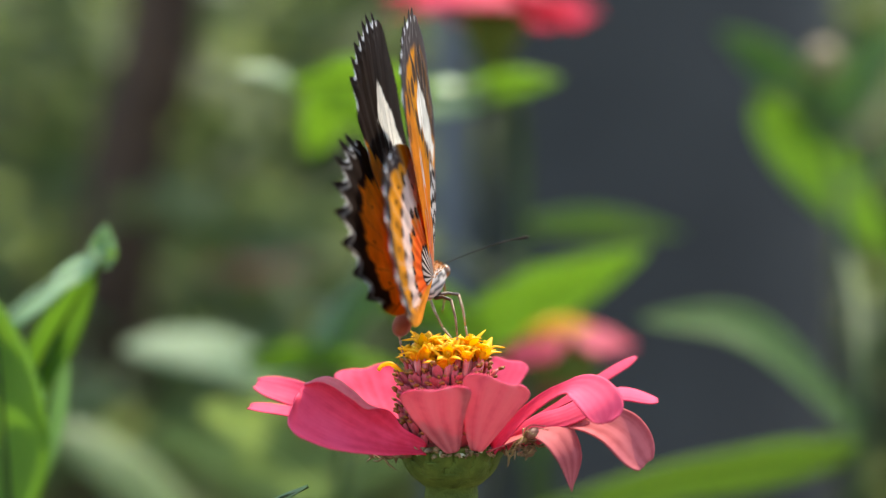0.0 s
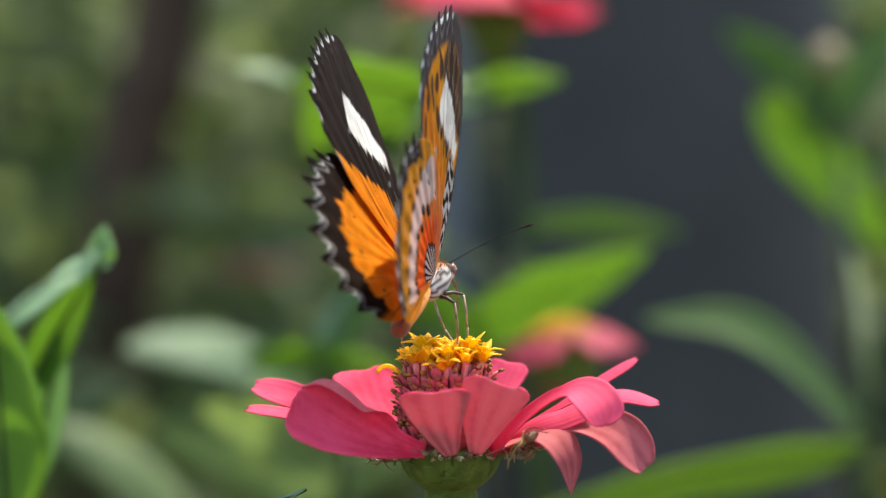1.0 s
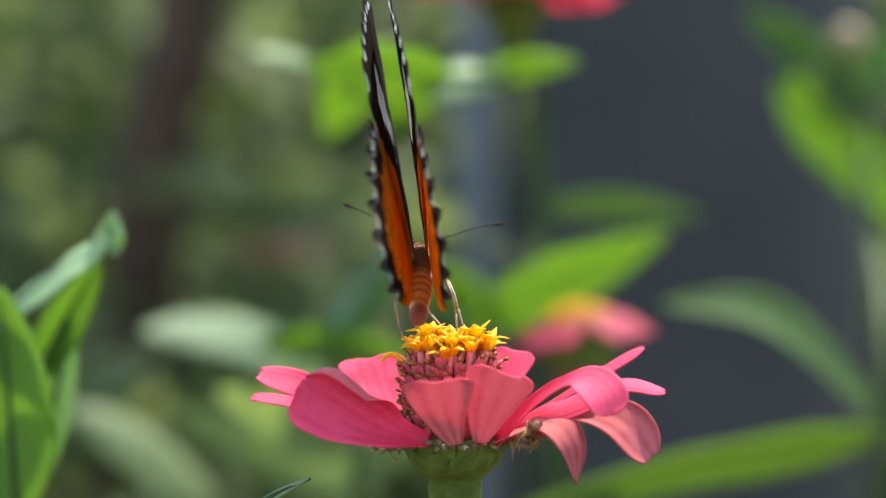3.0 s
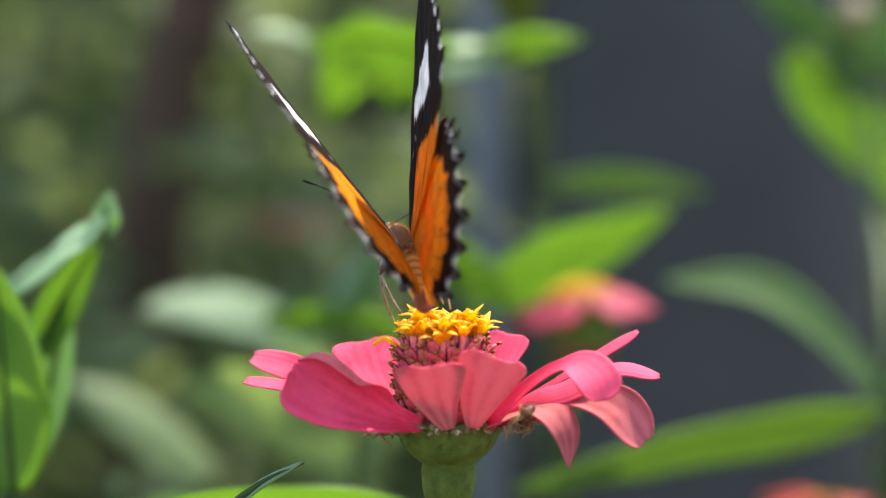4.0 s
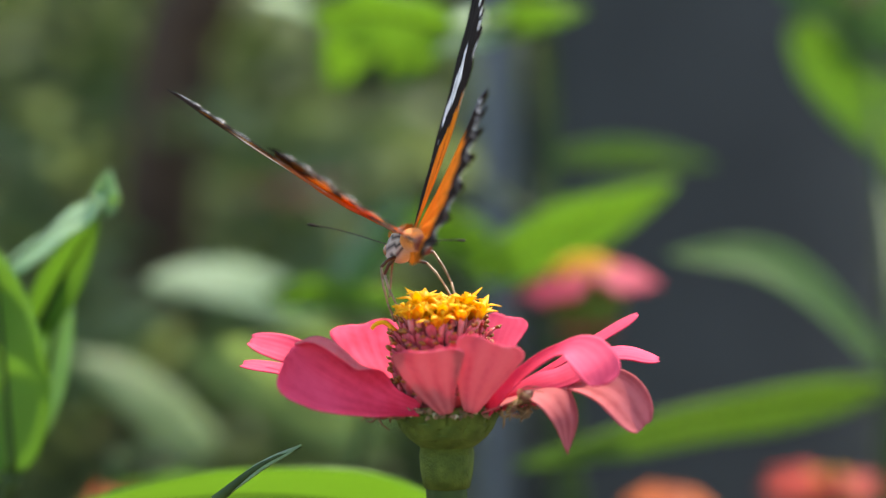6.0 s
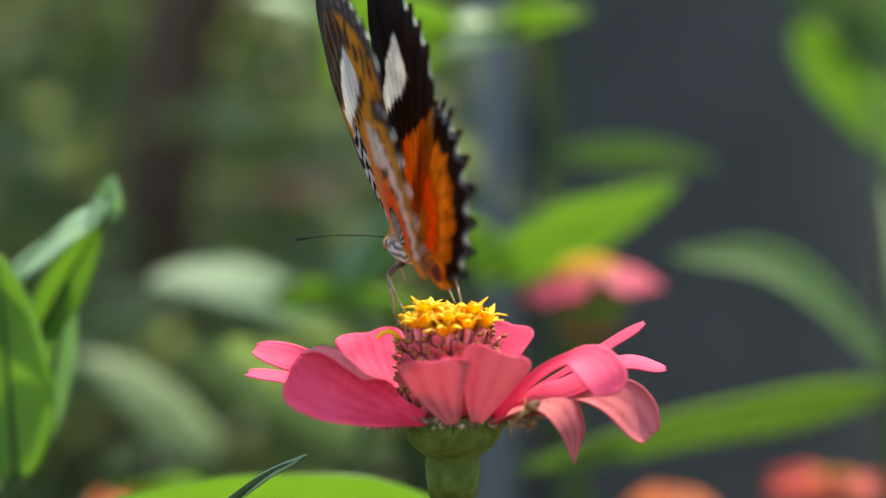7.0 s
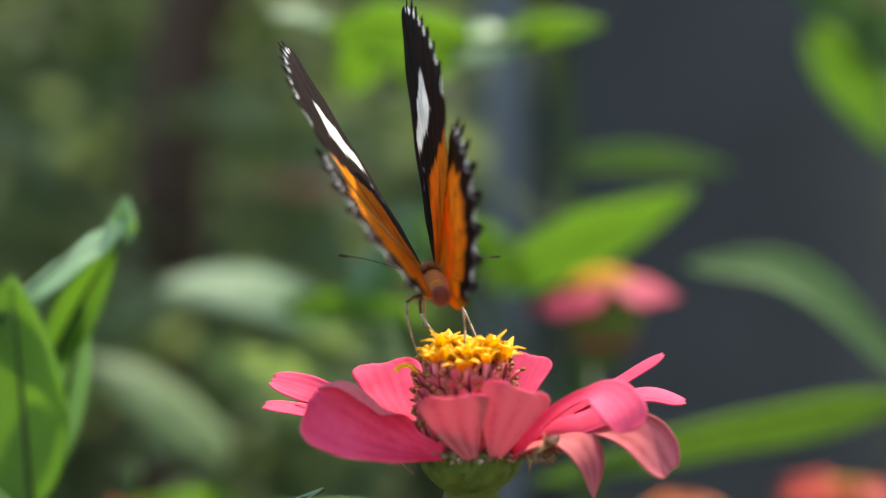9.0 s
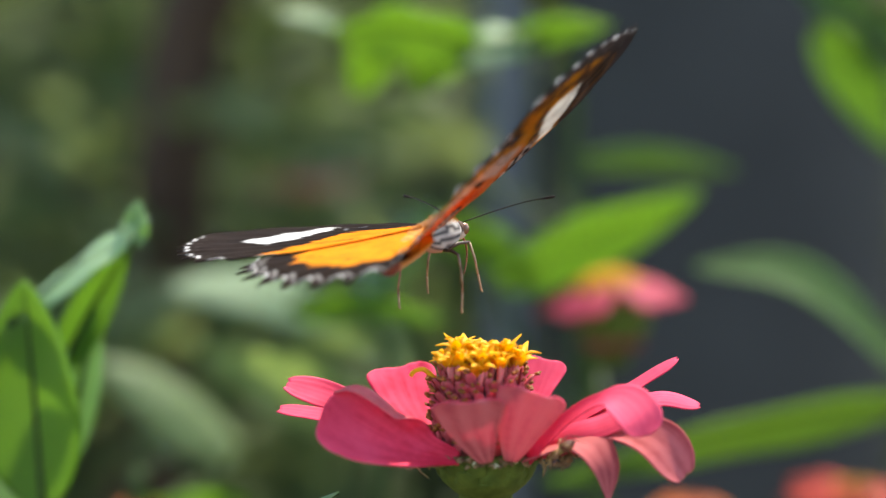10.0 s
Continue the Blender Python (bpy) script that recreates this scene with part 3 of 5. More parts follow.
def build_mid_flower_plant():
    """Blossom with a yellow disc behind the main one, and the leaves beside it."""
    base = (0.055, 0.19, 0)
    p = plant(base, "zinnia with a drooping pink blossom and yellow disc")
    c = (0.0293, 0.1739, 0.7027)
    stalk(p, [base, (0.05, 0.19, 0.45), (0.0258, 0.1827, 0.6697), (0.0276, 0.1785, 0.6905), c], 0.0022, 0.0020)
    far_flower(p, c, 0.0165, 13, 7, 0.12, True, (0.10, 0), M_PETAL_DIM, -0.0088, 0.90, True)
    add_leaf(p, (0.0024, 0.2388, 0.6994), (0.0538, 0.2247, 0.7249), 0.0190, LIT, None, 0.001, 0.15, M_LEAF, 31)
    stalk(p, [(0.0277, 0.1927, 0.6684), (0.0097, 0.2282, 0.6826), (0.0024, 0.2388, 0.6994)], 0.0014, 0.001, "leaf_stalk")
    add_leaf(p, (0.0232, 0.2799, 0.7290), (0.0705, 0.2998, 0.7260), 0.0075, (0.0, -0.3, 0.9), None, 0.002, 0.2, M_LEAF_DIM, 32)
    add_leaf(p, (-0.0133, 0.2794, 0.7155), (0.0078, 0.3187, 0.6935), 0.02, LIT, None, 0.003, 0.2, M_LEAF, 33)
    stalk(p, [(0.0281, 0.1880, 0.6759), (0.0217, 0.2593, 0.7133), (0.0232, 0.2799, 0.7290)], 0.0012, 0.0008, "leaf_stalk")
    stalk(p, [(0.0217, 0.2592, 0.7102), (0.0025, 0.2796, 0.7218), (-0.0133, 0.2794, 0.7155)], 0.0012, 0.0008, "leaf_stalk")


def build_right_plant():
    """Leafy plant before the pillar, with an arching leaf and a faded bud."""
    base = (0.105, 0.24, 0)
    p = plant(base, "zinnia with arching bright green leaves and a faded bud")
    bud = (0.1177, 0.3416, 0.7766)
    stalk(p, [base, (0.105, 0.24, 0.5), (0.1073, 0.2180, 0.6779), (0.1172, 0.2997, 0.7244), (0.1174, 0.3310, 0.7611), bud], 0.0022, 0.0012)
    add_leaf(p, (0.1073, 0.2180, 0.6765), (0.0503, 0.2091, 0.7073), 0.0150, (0.1, 0.75, 0.62), None, 0.0105, 0.15, M_LEAF_DUSK, 41, 0.03, "dull grey-green arching leaf")
    add_leaf(p, (0.1036, 0.1981, 0.6765), (0.0119, 0.1378, 0.6670), 0.0205, LIT, None, 0.003, 0.15, M_LEAF_DIM, 42, 0.04)
    add_leaf(p, (0.0974, 0.3412, 0.7674), (0.1379, 0.3295, 0.7184), 0.0225, LIT, None, 0.002, 0.15, M_LEAF, 43, 0.05)
    stalk(p, [(0.1173, 0.3207, 0.7508), (0.1039, 0.3212, 0.7676), (0.0974, 0.3412, 0.7674)], 0.0012, 0.0008, "leaf_stalk")
    add_leaf(p, (0.1174, 0.3310, 0.7611), (0.0861, 0.3419, 0.7874), 0.013, (0.5, -0.2, 0.8), None, 0.002, 0.2, M_LEAF_DUSK, 44)
    add_leaf(p, (0.1191, 0.3308, 0.7560), (0.1413, 0.3320, 0.7902), 0.016, (0.7, -0.2, 0.6), None, 0.002, 0.2, M_LEAF_DIM, 45)
    add_leaf(p, (0.1173, 0.3102, 0.7390), (0.1358, 0.2807, 0.7520), 0.013, (0.7, -0.2, 0.6), None, 0.002, 0.2, M_LEAF_DIM, 46, 0.05)
    mesh_ob("bud", *lathe([(0.0016, -0.006), (0.004, -0.004), (0.0058, 0.0), (0.0052, 0.004), (0.003, 0.0062), (0.0005, 0.007)], np.array(bud), 18, 0.05, 4), M_BUD, p)


def build_left_back_plants():
    base = (-0.07, 0.24, 0)
    p = plant(base, "zinnia shoot with pale glossy spreading leaves")
    top = (-0.0344, 0.2586, 0.6918)
    stalk(p, [base, (-0.065, 0.24, 0.4), (-0.0283, 0.2572, 0.6518), top], 0.0025, 0.0015)
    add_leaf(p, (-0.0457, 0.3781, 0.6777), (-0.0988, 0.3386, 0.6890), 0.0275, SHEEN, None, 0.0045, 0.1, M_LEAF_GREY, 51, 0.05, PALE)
    add_leaf(p, (-0.0562, 0.2785, 0.6901), (-0.0112, 0.2485, 0.6911), 0.012, LIT, None, 0.003, 0.15, M_LEAF, 52)
    add_leaf(p, (-0.0350, 0.2685, 0.6909), (-0.0201, 0.3195, 0.7179), 0.022, LIT, None, 0.003, 0.2, M_LEAF, 53)
    # soft green leaves added to fill in the haze low behind the blossom
    add_leaf(p, (-0.0308, 0.2775, 0.6600), (-0.0689, 0.2781, 0.6774), 0.022, LIT, None, 0.004, 0.2, M_LEAF_SOFT, 54)
    add_leaf(p, (-0.0356, 0.4170, 0.6435), (-0.0762, 0.4367, 0.6350), 0.024, LIT, None, 0.004, 0.2, M_LEAF_SOFT, 58)
    add_leaf(p, (-0.0347, 0.3977, 0.6649), (-0.0722, 0.4378, 0.6667), 0.018, LIT, None, 0.003, 0.2, M_LEAF_SOFT, 59)
    add_leaf(p, (-0.0328, 0.5558, 0.6073), (-0.1297, 0.6167, 0.6323), 0.040, LIT, None, 0.004, 0.2, M_LEAF_SOFT, 60, 0.05)
    add_leaf(p, (-0.0299, 0.5362, 0.6192), (-0.0533, 0.5978, 0.6632), 0.036, LIT, None, 0.004, 0.2, M_LEAF_SOFT, 61)
    stalk(p, [(-0.0309, 0.2971, 0.6492), (-0.0328, 0.5558, 0.6073)], 0.0016, 0.001, "leaf_stalk")
    stalk(p, [(-0.0309, 0.2971, 0.6508), (-0.0299, 0.5362, 0.6192)], 0.0016, 0.001, "leaf_stalk")
    stalk(p, [(-0.0309, 0.2972, 0.6524), (-0.0356, 0.4170, 0.6435)], 0.0014, 0.001, "leaf_stalk")
    stalk(p, [(-0.0324, 0.2778, 0.6711), (-0.0347, 0.3977, 0.6649)], 0.0014, 0.001, "leaf_stalk")
    add_leaf(p, (-0.0308, 0.2773, 0.6552), (-0.0007, 0.2977, 0.6672), 0.022, LIT, None, 0.004, 0.2, M_LEAF_SOFT, 55)
    base = (-0.14, 0.24, 0)
    p = plant(base, "zinnia shoot with pale leaves and an orange blossom")
    stalk(p, [base, (-0.135, 0.24, 0.35), (-0.0943, 0.2364, 0.6295), (-0.0921, 0.2367, 0.6400)], 0.0025, 0.0018)
    add_leaf(p, (-0.0837, 0.3964, 0.6282), (-0.1309, 0.3876, 0.6613), 0.0250, SHEEN, None, 0.003, 0.1, M_LEAF_SOFT, 56, 0.05, "soft green leaf")
    add_leaf(p, (-0.0943, 0.2368, 0.6429), (-0.0590, 0.2566, 0.6349), 0.022, LIT, None, 0.004, 0.2, M_LEAF, 57)
    stalk(p, [(-0.0943, 0.2367, 0.6400), (-0.0883, 0.3165, 0.6328), (-0.0837, 0.3964, 0.6282)], 0.0014, 0.001, "leaf_stalk")
    far_flower(p, (-0.0921, 0.2367, 0.6385), 0.011, 9, 12, 0.2, False, (0, 0), M_CORAL, -0.009)


def build_low_right_flowers():
    for at, r, seed, mat in (((0.0965, 0.243, 0.744 - 0.103), 0.019, 21, None), ((0.0547, 0.2565, 0.6342), 0.013, 22, M_CORAL), ((-0.0979, 0.8388, 0.6876), 0.030, 23, M_FADED)):
        base = (at[0] + 0.004, at[1], 0)
        p = plant(base, {None: "low zinnia with a coral pink blossom", M_FADED: "zinnia with a faded russet blossom"}.get(mat, "low zinnia with a small orange blossom"))
        stalk(p, [base, (at[0] + 0.003, at[1], at[2] * 0.6), at], 0.0026, 0.002)
        far_flower(p, at, r, 11, seed, 0.28, mat is None, (0, 0), mat or M_DULL, -0.0095)
        for k in range(3):
            a = seed + k * 2.1
            z = at[2] * (0.45 + 0.13 * k)
            add_leaf(p, (at[0] + 0.003, at[1], z), (at[0] + 0.06 * math.cos(a), at[1] + 0.06 * math.sin(a), z + 0.02), 0.026,
                     (-math.sin(a), math.cos(a), 0.1), None, 0.008, 0.2, M_LEAF, seed + k)


build_left_plant()
build_low_leaf_plant()
build_top_flower_plant()
build_mid_flower_plant()
build_right_plant()
build_left_back_plants()
build_low_right_flowers()

for far_plant in [o for o in scene.objects if o.name.startswith("zinnia_plant") and o.location.y > 0.15 and o.location.x > 0]:
    set_back(far_plant, 1.15)

# ---------------------------------------------------------------- the zinnia in focus
FC = np.array((0.0005, 0.0, 0.700))      # centre of the blossom where the petals meet


def mm(x, y, z):
    return FC + np.array([x, y, z]) / 1000.0


def bract_profile(s):
    return np.clip(0.85 + 0.15 * s, 0, 1) * np.sqrt(np.clip(1 - np.clip((s - 0.55) / 0.46, 0, 1) ** 2.2, 0, 1)) + 0.01


def curl_profile(s):
    w = np.interp(s, [0, 0.2, 0.45, 0.65, 0.8, 0.9, 0.97, 1], [0.14, 0.27, 0.62, 0.93, 1.0, 0.86, 0.5, 0.12])
    return np.convolve(np.pad(w, 1, mode="edge"), np.ones(3) / 3, mode="valid")


def build_main_zinnia():
    z = empty("zinnia", (0.001, 0.0, 0.0), "pink zinnia blossom with a tall yellow-topped disc", "flower")
    stem_line = spline([(0.001, 0.0, -0.01), (0.003, 0.004, 0.3), (0.002, 0.001, 0.6), mm(0.8, 0, -12), mm(0.2, 0, -4)], 40)
    mesh_ob("stem", *tube(stem_line, np.r_[np.linspace(0.0026, 0.0032, 30), np.linspace(0.0032, 0.0044, 10)], 16), M_STEM, z)
    calyx = mesh_ob("calyx", *lathe([(0.0036, -0.0125), (0.0041, -0.0100), (0.0043, -0.0074), (0.0041, -0.0062), (0.0050, -0.0056), (0.0063, -0.0044), (0.0073, -0.0026), (0.0078, -0.0008), (0.0078, 0.0004), (0.0066, 0.0012)], mm(0.8, 0, 0), 40, 0.012, 2), M_CALYX, z)
    # overlapping bracts of the calyx
    rng = np.random.RandomState(4)
    for row, (n, z0, r0, z1, r1, w) in enumerate([(8, -5.7, 4.6, -3.4, 6.9, 4.2), (11, -4.4, 6.2, -1.5, 7.8, 4.2), (14, -2.4, 7.4, 0.7, 8.4, 3.7)]):
        for k in range(n):
            a = 2 * math.pi * (k + 0.5 * (row % 2) + rng.uniform(-0.1, 0.1)) / n
            o = np.array([math.cos(a), math.sin(a), 0])
            t = np.array([-math.sin(a), math.cos(a), 0])
            sp = [mm(0.8, 0, z0) + o * r0 / 1000, mm(0.8, 0, (z0 + z1) / 2) + o * ((r0 + r1) / 2 + 0.30) / 1000, mm(0.8, 0, z1) + o * (r1 + rng.uniform(-0.1, 0.25)) / 1000]
            P = blade(sp, w / 1000, t, t, bract_profile, -0.25, 0, 0.05, 12, 9, k)
            v, f, uv = thick_grid(P, 0.0003)
            mesh_ob("bract", v, f, [M_CALYX], calyx, "", uv)
    # petals: spine in millimetres from the centre, width, side at base and tip, profile, cup, wave
    petals = [
        ("curled", [(-3.2, -7.0, 0.5), (-9.5, -8.3, 2.3), (-16.6, -9.2, 6.0), (-22.4, -8.6, 10.0)], 18.2, (0.1, 0.62, 0.78), (0.05, 0.52, 0.85), curl_profile, 0.50, 0.03, (0.22, 3.0)),
        ("lit", [(-6, 6, 0), (-11, 12.5, 5.5), (-13.6, 17.5, 11.0)], 11.5, (0.9, 0.45, 0.1), (1, 0.25, 0.05), blunt_profile, 0.1, 0.04, None),
        ("side", [(-7, 5, 0.3), (-21, 11, 6.0), (-31.2, 13, 8.9)], 5.5, (0.1, 0.75, 0.65), (0.1, 0.75, 0.65), petal_profile, 0.1, 0.08, None),
        ("side", [(-7, 2, 0.0), (-20, 6, 3.6), (-31.9, 7, 5.6)], 6.0, (0.1, 0.95, 0.25), (0.1, 0.97, 0.12), petal_profile, 0.15, 0.05, None),
        ("lit", [(5, 7, 0), (8.6, 13.5, 7.2), (10.6, 17.5, 12.3)], 7.0, (0.95, -0.3, 0.1), (1, -0.1, 0.0), blunt_profile, 0.1, 0.04, None),
        ("front", [(1.0, -9.3, 0.3), (-0.9, -13.2, 5.6), (-1.9, -17.2, 10.8)], 10.8, (1, 0, 0), (1, 0, -0.03), wedge_profile, -0.10, 0.012, None),
        ("front", [(4.6, -8.9, 0.5), (6.1, -12.7, 6.2), (8.2, -16.2, 12.0)], 10.4, (0.95, 0.15, -0.28), (0.93, 0.1, -0.22), wedge_profile, -0.12, 0.012, None),
        ("rolled", [(7.2, -6.2, 0.6), (11.8, -8.8, 5.8), (16.4, -10.5, 9.4), (20.2, -12.3, 10.6), (23.0, -14.6, 8.6), (24.0, -15.6, 5.6)], 8.0, (-0.5, 0.75, 0.4), (0.85, 0.45, 0.28), spoon_profile, -0.18, 0.03, None),
        ("strap", [(7.5, -4.0, 0.6), (13.5, -6.5, 4.2), (18.5, -7.0, 5.9), (22.5, -6, 7.6)], 4.0, (-0.3, 0.7, 0.6), (-0.3, 0.7, 0.6), strap_profile, 0.2, 0.03, None),
        ("edge", [(8, 3, 0.6), (18.5, 5.5, 6.6), (25, 9, 10.2), (30.8, 11.5, 13.4)], 3.2, (0.1, 0.85, 0.3), (0.15, 0.85, 0.35), strap_profile, 0.15, 0.03, None),
        ("edge", [(8, 1.5, 0.6), (17, 3.5, 4.6), (27, 5, 8.1), (33.9, 5, 7.0)], 4.0, (0.1, 0.85, 0.35), (0.1, 0.85, 0.35), strap_profile, 0.15, 0.03, None),
        ("drooping", [(7.5, -2.5, 0.6), (18.5, -5.5, 4.9), (26, -8.5, 3.9), (30.8, -9.5, -1.7)], 8.0, (0.1, 0.75, 0.55), (0.55, 0.5, 0.6), petal_profile, -0.2, 0.04, None),
        ("hanging", [(6.5, -4.5, 0.4), (15.0, -9.0, 3.4), (18.6, -11, 0.4), (19.3, -11.3, -5.4)], 7.0, (0.45, 0.7, 0.4), (1, 0.25, -0.1), point_profile, -0.15, 0.04, None),
        ("strap", [(7.8, -3.0, 0.4), (14.5, -5.0, 2.7), (20.0, -5.5, 4.0)], 4.0, (-0.2, 0.8, 0.5), (-0.2, 0.8, 0.5), strap_profile, 0.2, 0.03, None),
    ]
    for k, (kind, sp, w, s0, s1, prof, cup, wave, roll) in enumerate(petals):
        P = blade([mm(*q) for q in sp], w / 1000, np.array(s0, float), np.array(s1, float), prof, cup, 0, wave, 40, 23, k + 70, roll)
        v = np.linspace(-1, 1, 23)
        if kind == "front":      # shallow furrows along the petal, and a softly notched end
            P[:, :, 1] += (0.00016 * np.cos(v * 3 * math.pi))[None, :] * np.linspace(0.4, 1, 40)[:, None]
            P[-8:, :, 2] -= (0.0001 * np.cos(v * 1.6 * math.pi))[None, :] * np.linspace(0, 1, 8)[:, None]
        else:
            P[:, :, 2] += (0.000015 * np.cos(v * 4 * math.pi))[None, :] * np.linspace(0.3, 1, 40)[:, None]
        edge = np.random.RandomState(k + 300)          # slightly nibbled, uneven margin
        tipline = np.convolve(edge.uniform(-1, 1, 27), np.ones(5) / 5, mode="valid")
        along = P[-1] - P[-4]
        for q in range(1, 7):
            P[-q] += along * (tipline * 0.35 * (1 - q / 7.0))[:, None]
        vv, f, uv = thick_grid(P, 0.00022)
        q = 39 * 22                   # faces of one side of the sheet
        first_is_upper = np.cross(P[20, 11] - P[18, 11], P[19, 12] - P[19, 10])[2] > 0
        ids = np.zeros(len(f), int)
        if kind not in ("lit",):
            if first_is_upper:
                ids[q:2 * q] = 1
            else:
                ids[:q] = 1
        # drooping and hanging petals carry their shade as a darker coral
        mesh_ob("petal", vv, f, [M_PETAL_SHADOWED if kind in ("drooping", "hanging") else M_PETAL, M_PETAL if kind == "rolled" else M_PETAL_UNDER], z, {"curled": "broad pink petal curled like a spoon", "rolled": "bright pink petal rolled down at the end", "drooping": "pink petal drooping at the end", "hanging": "pink petal hanging down"}.get(kind, ""), uv, ids)
    # disc column with chaff and florets
    disc = mesh_ob("disc", *lathe([(0.0072, 0.0), (0.0068, 0.004), (0.0062, 0.008), (0.0056, 0.0105), (0.0048, 0.0118), (0.003, 0.0124), (0.0005, 0.0126)], mm(0.2, 0, 0), 36, 0.03, 3), M_DISC, z)
    # one chaff scale: a pink keel with a dark frayed tip, along +x
    def chaff_mesh(seed):
        rng2 = np.random.RandomState(seed)
        a = blade([(0, 0, 0), (0.0009, 0, 0.0010), (0.0016, 0, 0.0026)], 0.0014, np.array((0, 1.0, 0)), np.array((0, 1.0, 0)), strap_profile, -0.4, 0, 0.1, 6, 5, seed)
        v1, f1, u1 = thick_grid(a, 0.0003)
        parts, ids = [(v1, f1)], [0] * len(f1)
        for q in range(4):
            ang = rng2.uniform(-1.3, 1.3)
            e = np.array((0.0016, 0, 0.0026))
            tv, tf = tube([e, e + np.array((0.0004, 0.0004 * ang, 0.0003)), e + np.array((0.0006 + 0.0002 * rng2.rand(), 0.0008 * ang, 0.0002 + 0.0005 * rng2.rand()))], [0.00022, 0.00026, 0.00012], 5)
            parts.append((tv, tf))
            ids += [1] * len(tf)
        vv, ff = joined(parts)
        me = bpy.data.meshes.new("chaff_scale")
        me.from_pydata(vv.tolist(), [], ff)
        me.materials.append(M_CHAFF)
        me.materials.append(M_CHAFF_TIP)
        me.polygons.foreach_set("material_index", np.array(ids, np.int32))
        me.polygons.foreach_set("use_smooth", np.ones(len(me.polygons), bool))
        return me
    chaffs = [chaff_mesh(k) for k in range(4)]
    off = Vector(place_of(disc))
    for k in range(290):
        u = (k + 0.5) / 290
        h = 0.0003 + 0.0106 * u
        a = k * 2.39996 + rng.uniform(-0.1, 0.1)
        r = np.interp(h, [0, 0.004, 0.009, 0.0135], [0.0071, 0.0067, 0.0061, 0.0056]) - 0.0003
        ob = new("chaff_scale", chaffs[k % 4])
        ob.parent = disc
        s = rng.uniform(0.72, 1.12)
        ob.matrix_basis = Matrix.Translation(Vector(mm(0.2 + 1000 * r * math.cos(a), 1000 * r * math.sin(a), 1000 * h)) - off) @ pose(0, 0, 0, rng.uniform(-15, 15), rng.uniform(-20, 15), math.degrees(a)) @ Matrix.Scale(s, 4)
    # one open floret: pink tube, five recurved yellow lobes, along +z
    def floret_mesh(seed, length):
        rng2 = np.random.RandomState(seed)
        tv, tf = tube([(0, 0, 0), (0, 0, length * 0.5), (0, 0, length)], [0.00040, 0.00048, 0.00062], 7)
        parts, ids = [(tv, tf)], [0] * len(tf)
        for q in range(5):
            a = 2 * math.pi * q / 5 + rng2.uniform(-0.2, 0.2)
            o = np.array([math.cos(a), math.sin(a), 0])
            L = 0.0032 * rng2.uniform(0.75, 1.25)
            P = blade([np.array((0, 0, length - 0.0004)) + o * 0.0004, np.array((0, 0, length + 0.0012)) + o * L * 0.36, np.array((0, 0, length + 0.0017 + 0.0008 * rng2.uniform(-1, 1))) + o * L * 0.86],
                      0.0017, np.array([-o[1], o[0], 0]), np.array([-o[1], o[0], 0]), point_profile, 0.30, 0, 0.05, 6, 5, seed + q)
            v, f, u = thick_grid(P, 0.00014)
            parts.append((v, f))
            ids += [1] * len(f)
        sv, sf = tube([(0, 0, length), (0.0002, 0, length + 0.0012), (0.0003, 0, length + 0.0018)], [0.0003, 0.00032, 0.0004], 6)
        parts.append((sv, sf))
        ids += [1] * len(sf)
        vv, ff = joined(parts)
        me = bpy.data.meshes.new("floret")
        me.from_pydata(vv.tolist(), [], ff)
        me.materials.append(M_FLORET_TUBE)
        me.materials.append(M_FLORET)
        me.polygons.foreach_set("material_index", np.array(ids, np.int32))
        me.polygons.foreach_set("use_smooth", np.ones(len(me.polygons), bool))
        return me
    florets = [floret_mesh(k, 0.0054 + 0.0004 * k) for k in range(5)]

    def put_floret(a, r, h, lean, k):
        ob = new("floret", florets[k % 5])
        ob.parent = disc
        ob.matrix_basis = Matrix.Translation(Vector(mm(0.2 + r * math.cos(a), r * math.sin(a), h)) - off) @ pose(0, 0, 0, 0, 0, math.degrees(a)) @ pose(0, 0, 0, rng.uniform(-8, 8), lean, 0) @ pose(0, 0, 0, 0, 0, rng.uniform(0, 72))
    k = 0
    for n, r, h, lean in ((15, 5.0, 8.2, 5), (11, 4.2, 9.0, 5), (7, 2.9, 9.3, 3), (4, 1.4, 9.2, 2)):
        for q in range(n):
            put_floret(2 * math.pi * (q + 0.37 * k % 1 + rng.uniform(-0.2, 0.2)) / n, r + rng.uniform(-0.3, 0.3), h + rng.uniform(-0.5, 0.5), lean + rng.uniform(-7, 7), k)
            k += 1
    # a loose floret that bends out from the side
    loose = spline([mm(-7.0, -2, 12.0), mm(-8.6, -2.2, 13.4), mm(-10.0, -2.2, 13.2), mm(-10.7, -2.2, 12.4)], 10)
    mesh_ob("floret", *tube(loose, np.linspace(0.0004, 0.0003, 10), 7), M_FLORET, disc)
    # dried remains that cling to the calyx's rim
    for k in range(34):
        right = k % 3 != 0
        c = mm(rng.uniform(9.5, 16.5), rng.uniform(-9, -3), 0) if right else mm(rng.uniform(-11.5, -6.5), rng.uniform(-5, 1), 0)
        c = c + np.array([0, 0, (0.0030 + rng.uniform(-0.0022, 0.0012)) if right else rng.uniform(-0.0016, -0.0006)])
        if right:
            c[2] = FC[2] + ((c[0] - FC[0]) * 1000 - 9) * 0.00035 + rng.uniform(-0.0012, 0.0009)
        d = rng.uniform(-1, 1, 3) * np.array([1.0, 0.6, 0.55])
        d /= np.linalg.norm(d)
        L = rng.uniform(0.0012, 0.0030)
